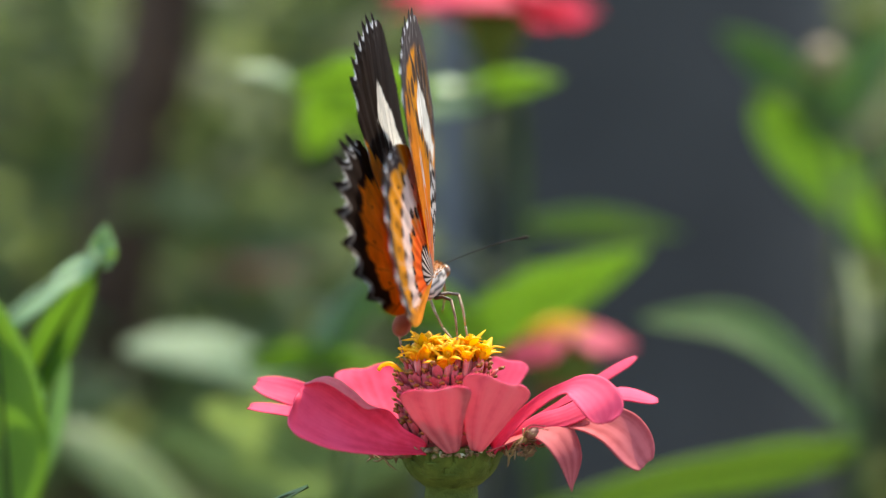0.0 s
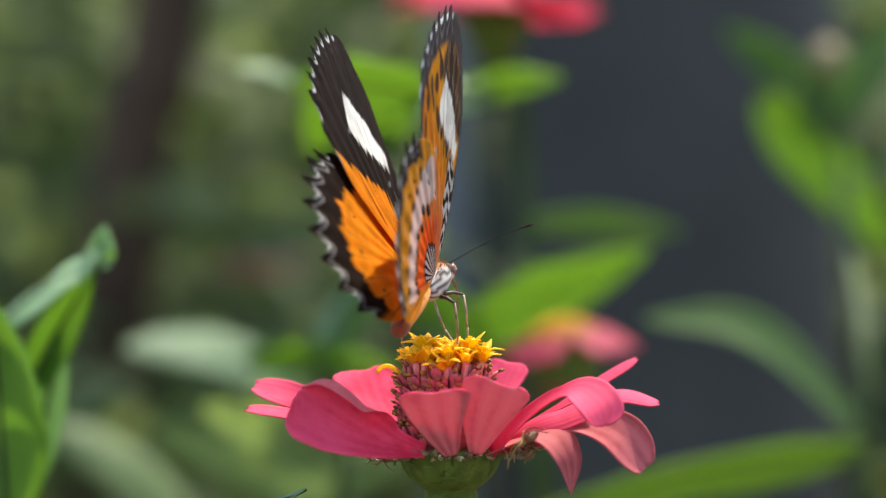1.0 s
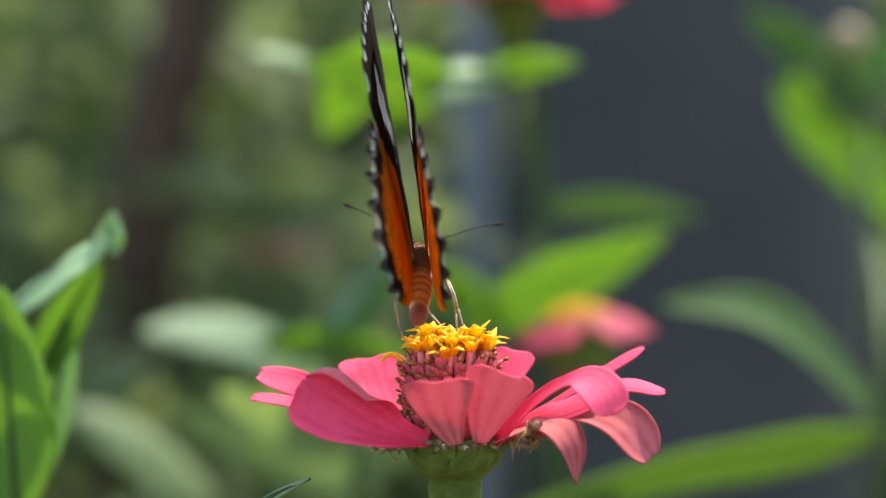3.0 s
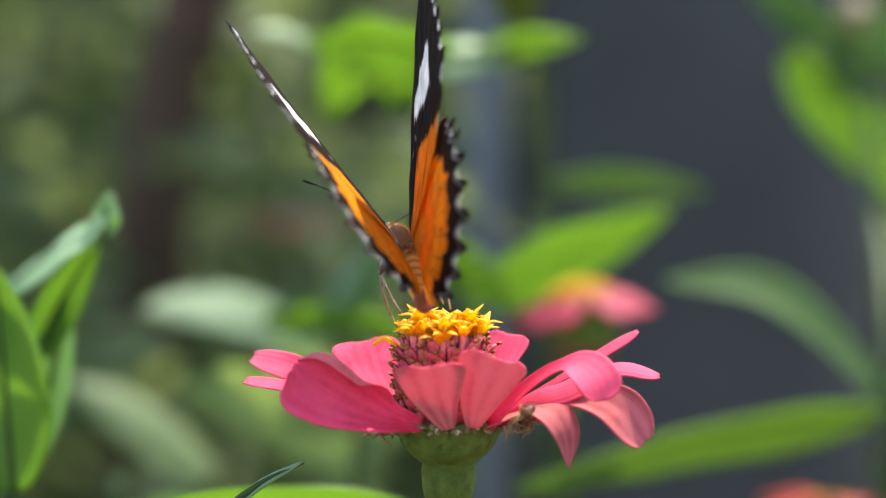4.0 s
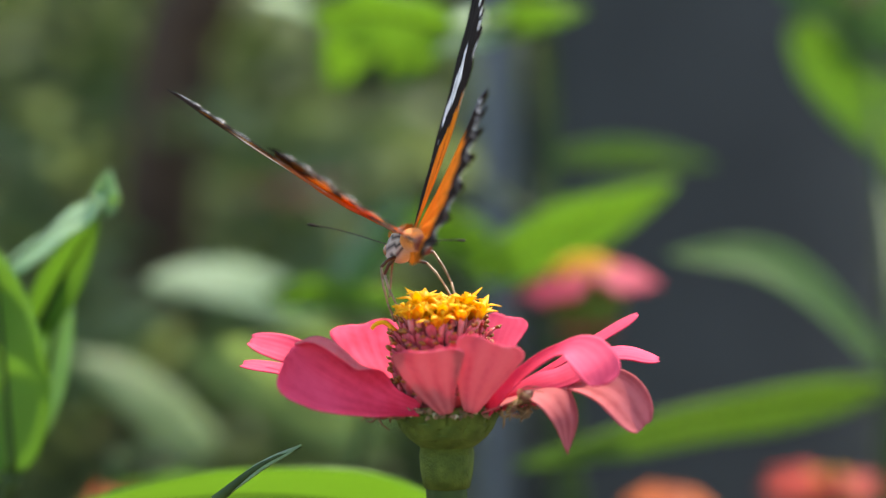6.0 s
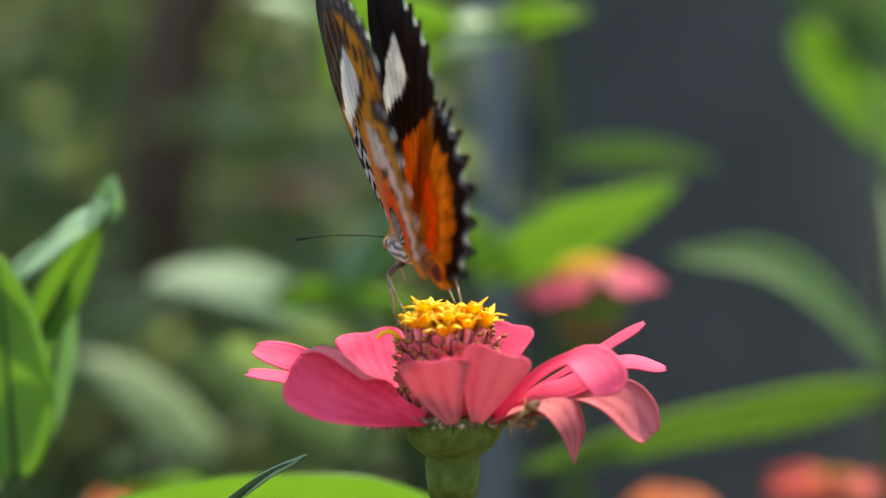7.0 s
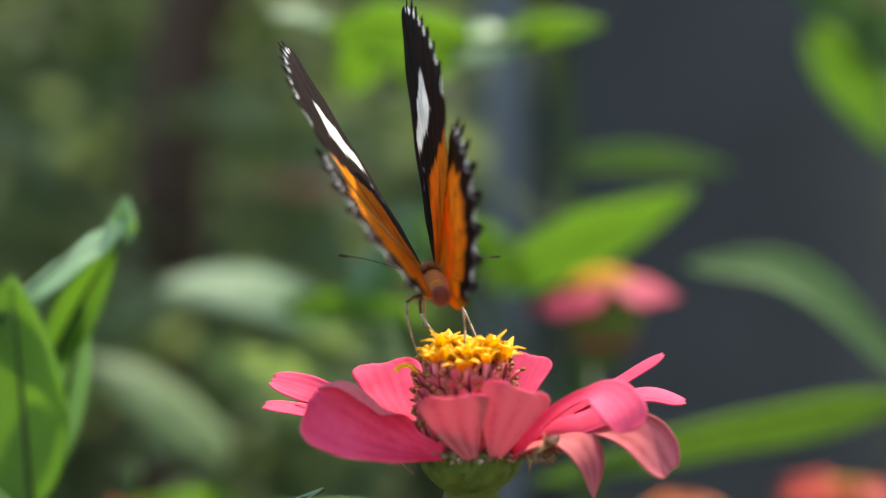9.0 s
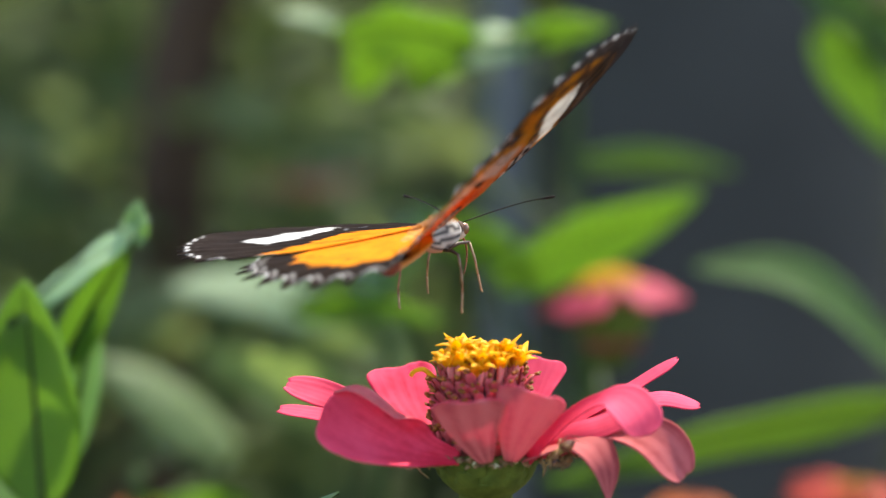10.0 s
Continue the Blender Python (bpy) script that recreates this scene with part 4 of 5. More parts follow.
        if k % 2:
            P = blade([c, c + d * L * 0.5 + np.array([0, 0, 0.0003]), c + d * L], L * 0.55, rng.uniform(-1, 1, 3), rng.uniform(-1, 1, 3), leaf_profile, 0.4, 0.3, 0.3, 8, 5, k)
            v, f, uv = thick_grid(P, 0.0002)
            mesh_ob("dried_scrap", v, f, M_DRY, z, "", uv)
        else:
            mesh_ob("dried_scrap", *tube([c, c + d * L * 0.6 + np.array([0, 0, -0.0004]), c + d * L * 1.2], [0.0002, 0.00018, 0.0001], 5), M_DRY, z)
    for k in range(70):
        a = -math.pi * (k + rng.uniform(0, 1)) / 70
        o = np.array([math.cos(a), math.sin(a), 0])
        c = mm(0.8, 0, rng.uniform(-0.3, 0.9)) + o * rng.uniform(0.0078, 0.0089)
        d = o * rng.uniform(0.4, 1.0) + np.array([rng.uniform(-0.5, 0.5), rng.uniform(-0.5, 0.5), rng.uniform(-0.7, 0.7)])
        d *= rng.uniform(0.0006, 0.0014) / np.linalg.norm(d)
        P = blade([c, c + d * 0.5, c + d], 0.0009, rng.uniform(-1, 1, 3), rng.uniform(-1, 1, 3), leaf_profile, 0.4, 0.3, 0.3, 5, 4, k)
        v, f, uv = thick_grid(P, 0.00018)
        mesh_ob("dried_scrap", v, f, M_CREAM if k % 9 == 4 else M_DRY, z, "", uv)
    return z


build_main_zinnia()


def build_spider():
    """A small spider under the petals at the calyx's rim."""
    c = mm(12.3, -12.6, 3.2)
    ob = empty("spider", c, "tiny brown and yellowish spider clinging under the pink petals", "spider")
    d = np.array([0.88, 0.05, 0.47])                  # from its head to its hind end
    up = np.array([-0.47, -0.1, 0.88])
    side = np.cross(d, up)

    def oval(name, at, length, width, mat, label=""):
        rings = [(max(1e-6, width * math.sin(math.pi * i / 12) * (0.85 + 0.15 * math.cos(math.pi * i / 12))), -length * math.cos(math.pi * i / 12)) for i in range(13)]
        v, f = lathe(rings, (0, 0, 0), 16, 0.05, 5)
        v = v[:, :1] * side + v[:, 1:2] * up + v[:, 2:3] * d
        return mesh_ob(name, v + at, f, mat, ob, label)
    oval("abdomen", c + d * 0.0009, 0.0012, 0.0009, M_SPIDER, "brown marbled abdomen")
    oval("head", c - d * 0.0007 - up * 0.0002, 0.0008, 0.0006, M_SPIDER_PALE, "yellowish green head")
    for s in (1, -1):
        for k, (fwd, out) in enumerate(((-0.9, 0.7), (-0.5, 1.0), (0.5, 1.0), (1.0, 0.7))):
            base = c - d * 0.0006 + side * s * 0.0004
            knee = base + d * 0.0018 * fwd + side * s * 0.0010 * out + up * (0.0010 if fwd > 0 else -0.0003)
            tip = base + d * 0.0040 * fwd + side * s * 0.0018 * out - up * (0.0004 if fwd > 0 else 0.0016)
            mesh_ob("leg", *tube(spline([base, knee, tip], 9), np.linspace(0.00013, 0.00006, 9), 6), M_SPIDER if k % 2 else M_SPIDER_PALE, ob)


build_spider()

# ---------------------------------------------------------------- the butterfly
def smooth(x, a, b):
    t = np.clip((x - a) / (b - a), 0, 1)
    return t * t * (3 - 2 * t)


def over(col, mask, c):
    """Lay the colour c over col where mask is 1."""
    return col * (1 - mask[..., None]) + np.array(c) * mask[..., None]


BLACK, WHITE, ORANGE = (0.020, 0.0125, 0.0095), (0.86, 0.85, 0.82), (0.82, 0.27, 0.014)
OCHRE, RED, PINKWHITE, UMBER = (0.60, 0.225, 0.012), (0.70, 0.10, 0.012), (0.66, 0.50, 0.43), (0.05, 0.033, 0.025)

# (angle in degrees from the side, reach in millimetres) of the margins, from the hinge
FORE = [(-12, 20.0), (-10, 24.0), (-8, 28.0), (-5, 32.4), (-1.5, 34.8), (4, 36.4), (11, 37.8), (18, 39.2), (25, 40.6), (31, 41.6), (35.7, 42.2), (38.5, 42.4), (41.2, 41.4), (45, 38.8), (50.3, 33.8), (55, 28.2), (60, 21.0), (66, 13.0), (74, 6.5), (82, 2.5)]
HIND = [(-90, 12.0), (-86, 17.0), (-80, 22.0), (-74, 25.6), (-68, 28.6), (-62, 31.0), (-55, 32.8), (-48, 33.6), (-40, 33.3), (-32, 32.4), (-25, 31.0), (-18, 28.4), (-11, 26.4), (-4, 24.2), (4, 20.8), (12, 16.4), (20, 11.4), (30, 6.4), (42, 2.6)]


def wing_grid(margin, tooth_from, tooth_to, teeth, amp, na, nr):
    a = np.linspace(margin[0][0], margin[-1][0], na)
    R = np.interp(a, [p[0] for p in margin], [p[1] for p in margin])
    k = np.ones(9) / 9
    Rs = np.convolve(np.pad(R, 4, mode="edge"), k, mode="valid")
    u = (a - tooth_from) / (tooth_to - tooth_from)
    on = smooth(u, -0.02, 0.03) * (1 - smooth(u, 0.97, 1.02))
    t = 1 - np.abs(2 * ((u * teeth) % 1.0) - 1)
    edge = Rs * (1 + amp * on * (t ** 1.6 - 0.40))
    rho = np.linspace(0.0, 1.0, nr) ** 0.85
    r = edge[:, None] * rho[None]
    A = np.radians(a)[:, None] * np.ones_like(r)
    o, f = r * np.cos(A), r * np.sin(A)
    g = dict(o=o, f=f, r=r, a=np.degrees(A), rho=r / Rs[:, None], rim=1 - (Rs[:, None] - r) / 34.0, edge=rho[None] * np.ones_like(r), t=(t * on)[:, None] * np.ones_like(r), on=on[:, None] * np.ones_like(r))
    return g


def jag(a, k=1.0):
    a = np.radians(a)
    return k * (np.sin(31 * a) + 0.6 * np.sin(57 * a + 1.3) + 0.4 * np.sin(93 * a + 2.1))


def spots(g, rho0, drho, step, width, phase=0.0):
    """A row of oval dots along the wing, one to a cell."""
    u = ((g["a"] + phase) / step) % 1.0 - 0.5
    d = np.sqrt((u / width) ** 2 + ((g["rho"] - rho0) / drho) ** 2)
    return 1 - smooth(d, 0.8, 1.15)


def margin_marks(g, col, white, lunule, at=0.88):
    """White crescents inside the dark border and white fringe between the teeth."""
    line = np.abs(g["rho"] - (at + 0.075 * g["t"] ** 1.5))
    col = over(col, (1 - smooth(line, 0.006, 0.017)) * g["on"] * (1 - 0.6 * g["t"]) * 0.85, lunule)
    col = over(col, smooth(g["edge"], 0.978, 0.985) * (1 - smooth(g["t"], 0.30, 0.55)) * g["on"], white)
    return col


def white_band(g, wide=1.0):
    bx, by, ex, ey = 13.5, 17.5, 26.4, 10.7
    L = math.hypot(ex - bx, ey - by)
    ux, uy = (ex - bx) / L, (ey - by) / L
    s = (g["o"] - bx) * ux + (g["f"] - by) * uy
    d = -(g["o"] - bx) * uy + (g["f"] - by) * ux
    cell = np.floor(g["a"] / 6.2)
    u = g["a"] / 6.2 - cell
    step = 0.75 * np.sin(cell * 12.9 + 4.1 * (d > 0)) - 0.9 * (1 - np.abs(2 * u - 1)) * (d < 0)
    fine = 0.30 * np.sin(g["a"] * 9.0) + 0.22 * np.sin(g["a"] * 21.0 + 1.0)
    rag = 0.45 * jag(g["a"] + g["r"] * 0.3, 1.0)
    half = (2.0 + 1.8 * smooth(s, 1.0, 6.5)) * wide
    notch = 0.7 * np.exp(-((s - 5.5) / 1.6) ** 2)
    m = (1 - smooth(np.abs(d + 0.2) + notch * (d < 0) + step + fine, half - 0.45, half + 0.25))
    m = m * (1 - 0.55 * (1 - smooth(np.minimum(u, 1 - u) * 6.2 * np.pi / 180 * g["r"], 0.03, 0.14)))
    return m * smooth(s, -0.8 + 0.3 * rag, 0.2 + 0.3 * rag) * (1 - smooth(s + 0.5 * rag, L - 0.8, L + 0.1))


def fore_upper(g):
    o, f = g["o"], g["f"]
    col = np.ones(o.shape + (3,)) * np.array(BLACK)
    streak = 0.5 + 0.5 * np.sin(np.radians(g["a"]) * 120)
    col = over(col, 0.25 * streak * smooth(g["rho"], 0.5, 0.9), (0.05, 0.035, 0.03))
    top = np.minimum(1.2 + 0.60 * o, 8.6 - 0.92 * (o - 12)) + 0.9 * jag(g["a"] * 1.0, 0.5)
    orange = 1 - smooth(f, top - 0.6, top + 0.3)
    col = over(col, orange, ORANGE)
    cell = np.abs(f - (0.30 * o - 0.6))
    col = over(col, (1 - smooth(cell, 0.12, 0.34)) * orange * smooth(o, 4, 8), (0.12, 0.03, 0.01))
    cell = np.abs(f - (0.10 * o - 1.2))
    col = over(col, (1 - smooth(cell, 0.08, 0.25)) * orange * smooth(o, 9, 12), (0.16, 0.04, 0.01))
    col = over(col, white_band(g), WHITE)
    dots = (1 - smooth(np.hypot((o - 9) / 1.0, (f - 12.2) / 0.35), 0.7, 1.2)) + (1 - smooth(np.hypot((o - 11.5) / 0.35, (f - 12.5) / 0.8), 0.7, 1.2))
    col = over(col, np.clip(dots, 0, 1) * 0.5, (0.3, 0.3, 0.32))
    return margin_marks(g, col, (0.7, 0.68, 0.66), (0.045, 0.035, 0.03), 0.93)


def hind_upper(g):
    col = np.ones(g["o"].shape + (3,)) * np.array(ORANGE)
    vein = np.abs(((g["a"] / 9.5) % 1.0) - 0.5)
    col = over(col, (1 - smooth(vein * 9.5 * np.pi / 180 * g["r"], 0.02, 0.22)) * smooth(g["rho"], 0.4, 0.72) * 0.7, (0.10, 0.03, 0.008))
    inner = 0.735 + 0.022 * jag(g["a"], 1.0) - 0.03 * smooth(g["a"], -26, -14) + 0.05 * smooth(-g["a"], 66, 84)
    col = over(col, smooth(g["rho"], inner - 0.02, inner + 0.02) * (1 - smooth(-g["a"], 76, 82)), BLACK)
    col = over(col, spots(g, 0.60, 0.014, 19.0, 0.045, 2.0) * (g["a"] < -30), BLACK)
    return margin_marks(g, col, (0.70, 0.67, 0.65), (0.42, 0.39, 0.37), 0.90)


def fore_under(g):
    o, f, rho, a, r = g["o"], g["f"], g["rho"], g["a"], g["r"]
    bx, by, ux, uy = 11.8, 18.4, 0.883, -0.469         # the white band's inner end and its way
    s = (o - bx) * ux + (f - by) * uy
    d = -(o - bx) * uy + (f - by) * ux
    cell = np.floor(a / 6.2)
    mid = 1 - np.abs(2 * (a / 6.2 - cell) - 1)          # 1 in the middle of a cell, 0 on a vein
    col = np.ones(o.shape + (3,)) * np.array(OCHRE)
    col = over(col, 1 - smooth(d, -9, -4), (0.66, 0.20, 0.012))
    # smoky patch between the band and the tip, streaked along the veins
    smoke = smooth(d, 1.5, 3.0) * (1 - smooth(rho + 0.03 * np.sin(cell * 2.3) - 0.10 * smooth(a, 20, 34), 0.78, 0.85)) * smooth(a + 2.5 * np.sin(r * 0.8), 6, 12)
    col = over(col, smoke * (0.82 + 0.18 * smooth(mid, 0.15, 0.6)), UMBER)
    col = over(col, smoke * (1 - smooth(np.abs(mid - 0.45), 0.05, 0.16)) * smooth(np.sin(r * 1.3 + cell), 0.2, 0.7) * 0.5, (0.30, 0.25, 0.23))
    # dark blotches along both sides of the band, one to a cell
    for at, size, k in ((-4.6, 1.5, 2.9), (3.9, 1.0, 5.1)):
        blot = 1 - smooth(np.hypot((d - at - 0.6 * np.sin(cell * k)) / size, (1 - mid) * 1.25), 0.75, 1.05)
        col = over(col, blot * smooth(s, 1.0, 3.0) * 0.9, UMBER)
    # black and white waves in the cell behind the leading edge
    cellmark = smooth(a - (35 + 0.3 * r), 0, 3) * smooth(r, 4, 6) * (1 - smooth(d, -3.6, -2.2))
    col = over(col, cellmark, (0.58, 0.52, 0.48))
    wave = smooth(np.sin(r * 2.1 + 1.9 * np.sin(0.30 * a + 0.6 * r)), -0.25, 0.1)
    col = over(col, cellmark * wave, BLACK)
    inner_white = (1 - smooth(np.abs(f - (0.12 * o + 1.5)), 0.7, 1.2)) * smooth(o, 9, 11) * (1 - smooth(o, 19, 21))
    col = over(col, inner_white * smooth(mid, 0.05, 0.2), PINKWHITE)
    ring = white_band(g, 1.35)
    band = white_band(g, 0.95)
    col = over(col, np.clip(ring - band, 0, 1) * 0.7, UMBER)
    col = over(col, band, (0.68, 0.65, 0.58))
    col = over(col, (1 - smooth(mid, 0.02, 0.10)) * smooth(rho, 0.3, 0.5) * 0.55, (0.16, 0.10, 0.06))
    # brown blotches inside the margin, one to a cell
    blot = 1 - smooth(np.hypot((rho - 0.80 - 0.02 * np.sin(cell * 2.1)) / 0.045, (1 - mid) * 1.2), 0.75, 1.05)
    col = over(col, blot * (1 - smooth(a, 24, 30)) * 0.9, UMBER)
    col = over(col, smooth(rho, 0.865, 0.90), (0.07, 0.055, 0.052))
    col = over(col, smooth(a, 55, 58) * (1 - smooth(a, 76, 79)) * (rho > 0.93) * 0.8, UMBER)
    return margin_marks(g, col, (0.7, 0.68, 0.66), (0.17, 0.15, 0.145), 0.92)


def hind_under(g):
    g = dict(g, rho=g["rim"])
    rho = g["rim"] + 0.010 * jag(g["a"], 1.0)
    col = np.ones(rho.shape + (3,)) * np.array((0.46, 0.38, 0.34))
    stripe = smooth(np.sin(np.radians(g["a"]) * 40 + 0.5 * np.sin(g["r"] * 0.55)), -0.1, 0.4)
    col = over(col, stripe, BLACK)
    outer = rho
    rho = 0.45 * rho + 0.55 * (g["o"] * 0.64 - g["f"] * 0.77) / 35.0
    g = dict(g, rho=rho)
    col = over(col, smooth(rho, 0.25, 0.27), RED)
    col = over(col, (1 - smooth(np.abs(rho - 0.26), 0.006, 0.016)) * 0.8, BLACK)
    col = over(col, smooth(rho, 0.36, 0.44) * (0.7 - 0.6 * smooth(-g["a"], 40, 70)), (0.68, 0.22, 0.03))
    col = over(col, smooth(rho, 0.455, 0.475) * (1 - smooth(g["a"], -2, 6)), PINKWHITE)
    col = over(col, spots(dict(g, rho=g["rho"] + 0.025 * np.sin(np.floor((g["a"] + 1.0) / 8.6) * 2.7)), 0.455, 0.034, 8.6, 0.36, 1.0) * (1 - smooth(g["a"], -12, -4)), BLACK)
    col = over(col, smooth(rho, 0.625, 0.645), OCHRE)
    col = over(col, spots(dict(g, rho=g["rho"] + 0.02 * np.sin(np.floor((g["a"] + 4.0) / 8.6) * 3.9)), 0.63, 0.026, 8.6, 0.26, 4.0) * 0.9 * (1 - smooth(g["a"], -12, -4)), BLACK)
    rho = outer
    g = dict(g, rho=outer)
    col = over(col, spots(g, 0.775, 0.018, 8.6, 0.15, 4.0), BLACK)
    vein = np.abs(((g["a"] / 8.6) % 1.0) - 0.5)
    col = over(col, (1 - smooth(vein * 8.6 * np.pi / 180 * g["r"], 0.05, 0.2)) * smooth(rho, 0.4, 0.6) * 0.6, (0.50, 0.36, 0.24))
    col = over(col, smooth(rho, 0.872, 0.895) * smooth(-g["a"], 8, 15), (0.045, 0.032, 0.03))
    col = over(col, smooth(-g["a"], 73, 80), (0.60, 0.22, 0.02))
    return margin_marks(g, col, (0.60, 0.57, 0.55), (0.22, 0.19, 0.18), 0.92)


def build_wing(name, side, margin, tooth_from, tooth_to, teeth, amp, upper, under, lift, parent, label):
    g = wing_grid(margin, tooth_from, tooth_to, teeth, amp, 240, 125)
    o, f, r, a = g["o"], g["f"], g["r"], g["a"]
    # pleats along the veins, gentle camber, and a margin that waves a little
    z = 0.07 * np.sin(np.radians(a) * 38) * smooth(r, 3, 14) + lift + 0.0016 * o * o - 0.0022 * f * f * (f < 0) + 0.0002 * r * r * smooth(r, 22, 42) * smooth(f, 0, 10)
    z = z - (0.8 if tooth_to < 0 else 0.45) * (g["t"] - 0.4 * g["on"]) * smooth(g["rho"], 0.84, 1.0)
    if tooth_to < 0:        # the hindwing's front lies under the forewing
        z = z - 0.4 * smooth(a, -20, 5) * smooth(r, 3, 10)
    P = np.stack([side * o, f, z], 2) / 1000.0
    n, m = o.shape
    h = np.array([0, 0, 0.00006])
    verts = np.concatenate([(P + h).reshape(-1, 3), (P - h).reshape(-1, 3)])
    idx = np.arange(n * m).reshape(n, m)
    q = np.stack([idx[:-1, :-1].ravel(), idx[:-1, 1:].ravel(), idx[1:, 1:].ravel(), idx[1:, :-1].ravel()], 1)
    q = q if side > 0 else q[:, ::-1]
    k = n * m
    rim = np.concatenate([idx[0, :], idx[1:, -1], idx[-1, -2::-1]])
    e = np.stack([rim[:-1], rim[:-1] + k, rim[1:] + k, rim[1:]], 1)
    ob = mesh_ob(name, verts, np.concatenate([q, q[:, ::-1] + k, e]), M_WING, parent, label)
    col = np.concatenate([upper(g).reshape(-1, 3), under(g).reshape(-1, 3)])
    at = ob.data.color_attributes.new("pattern", "FLOAT_COLOR", "POINT")
    at.data.foreach_set("color", np.concatenate([np.clip(col, 0, 1), np.ones((len(col), 1))], 1).astype(np.float32).ravel())
    return ob


def body_loft(name, stations, paint, parent, sides=28):
    """A rounded body along y from stations (y, z, half width, half height), in millimetres."""
    st = np.array(stations, float)
    S = np.stack([np.interp(np.linspace(0, 1, 44), np.linspace(0, 1, len(st)), st[:, c]) for c in range(4)], 1)
    for c in range(4):
        S[1:-1, c] = np.convolve(S[:, c], np.ones(3) / 3, mode="valid")
    verts, faces = [], []
    for y, z, w, h in S:
        for k in range(sides):
            a = 2 * math.pi * k / sides
            verts.append((w * math.sin(a), y, z + h * math.cos(a)))
    verts = np.array(verts)
    n = len(S)
    for i in range(n - 1):
        for k in range(sides):
            p, q = i * sides + k, i * sides + (k + 1) % sides
            faces.append((p, q, q + sides, p + sides))
    faces.append(tuple(range(sides))[::-1])
    faces.append(tuple(range((n - 1) * sides, n * sides)))
    ob = mesh_ob(name, verts / 1000, faces, M_BODY, parent)
    a = np.tile(np.arange(sides) * 2 * math.pi / sides, n)
    col = paint(verts[:, 1], np.cos(a), np.sin(a))
    at = ob.data.color_attributes.new("pattern", "FLOAT_COLOR", "POINT")
    at.data.foreach_set("color", np.concatenate([col, np.ones((len(col), 1))], 1).astype(np.float32).ravel())
    return ob


def thorax_paint(y, up, sd):
    col = np.ones(y.shape + (3,)) * np.array((0.22, 0.085, 0.02))
    side = 1 - smooth(up, 0.6, 0.8)
    col = over(col, side, (0.44, 0.39, 0.35))
    ring = np.arccos(np.clip(up, -1, 1)) * 11.0 + 0.16 * y + 0.5 * np.sin(y * 0.9)
    col = over(col, side * smooth(np.sin(ring), 0.0, 0.4), (0.02, 0.015, 0.015))
    return over(col, 1 - smooth(up, -0.95, -0.75), (0.45, 0.30, 0.2))


def abdomen_paint(y, up, sd):
    col = np.ones(y.shape + (3,)) * np.array((0.62, 0.23, 0.02))
    col = over(col, smooth(np.sin(y * 3.2), 0.35, 0.85) * smooth(up, -0.2, 0.3) * 0.8, (0.10, 0.035, 0.015))
    col = over(col, 1 - smooth(up, -0.7, -0.3), (0.55, 0.24, 0.07))
    return over(col, 1 - smooth(y, -15.6, -13.6), (0.20, 0.04, 0.014))


def head_paint(y, up, sd):
    col = np.ones(y.shape + (3,)) * np.array((0.07, 0.03, 0.014))
    return over(col, 1 - smooth(up, -0.4, 0.1), (0.50, 0.44, 0.39))


def ball(c, r, squash=(1, 1, 1), n=14):
    v, f = lathe([(max(1e-6, r * math.sin(math.pi * i / n)), -r * math.cos(math.pi * i / n)) for i in range(n + 1)], (0, 0, 0), 18)
    return v * np.array(squash) + np.array(c), f


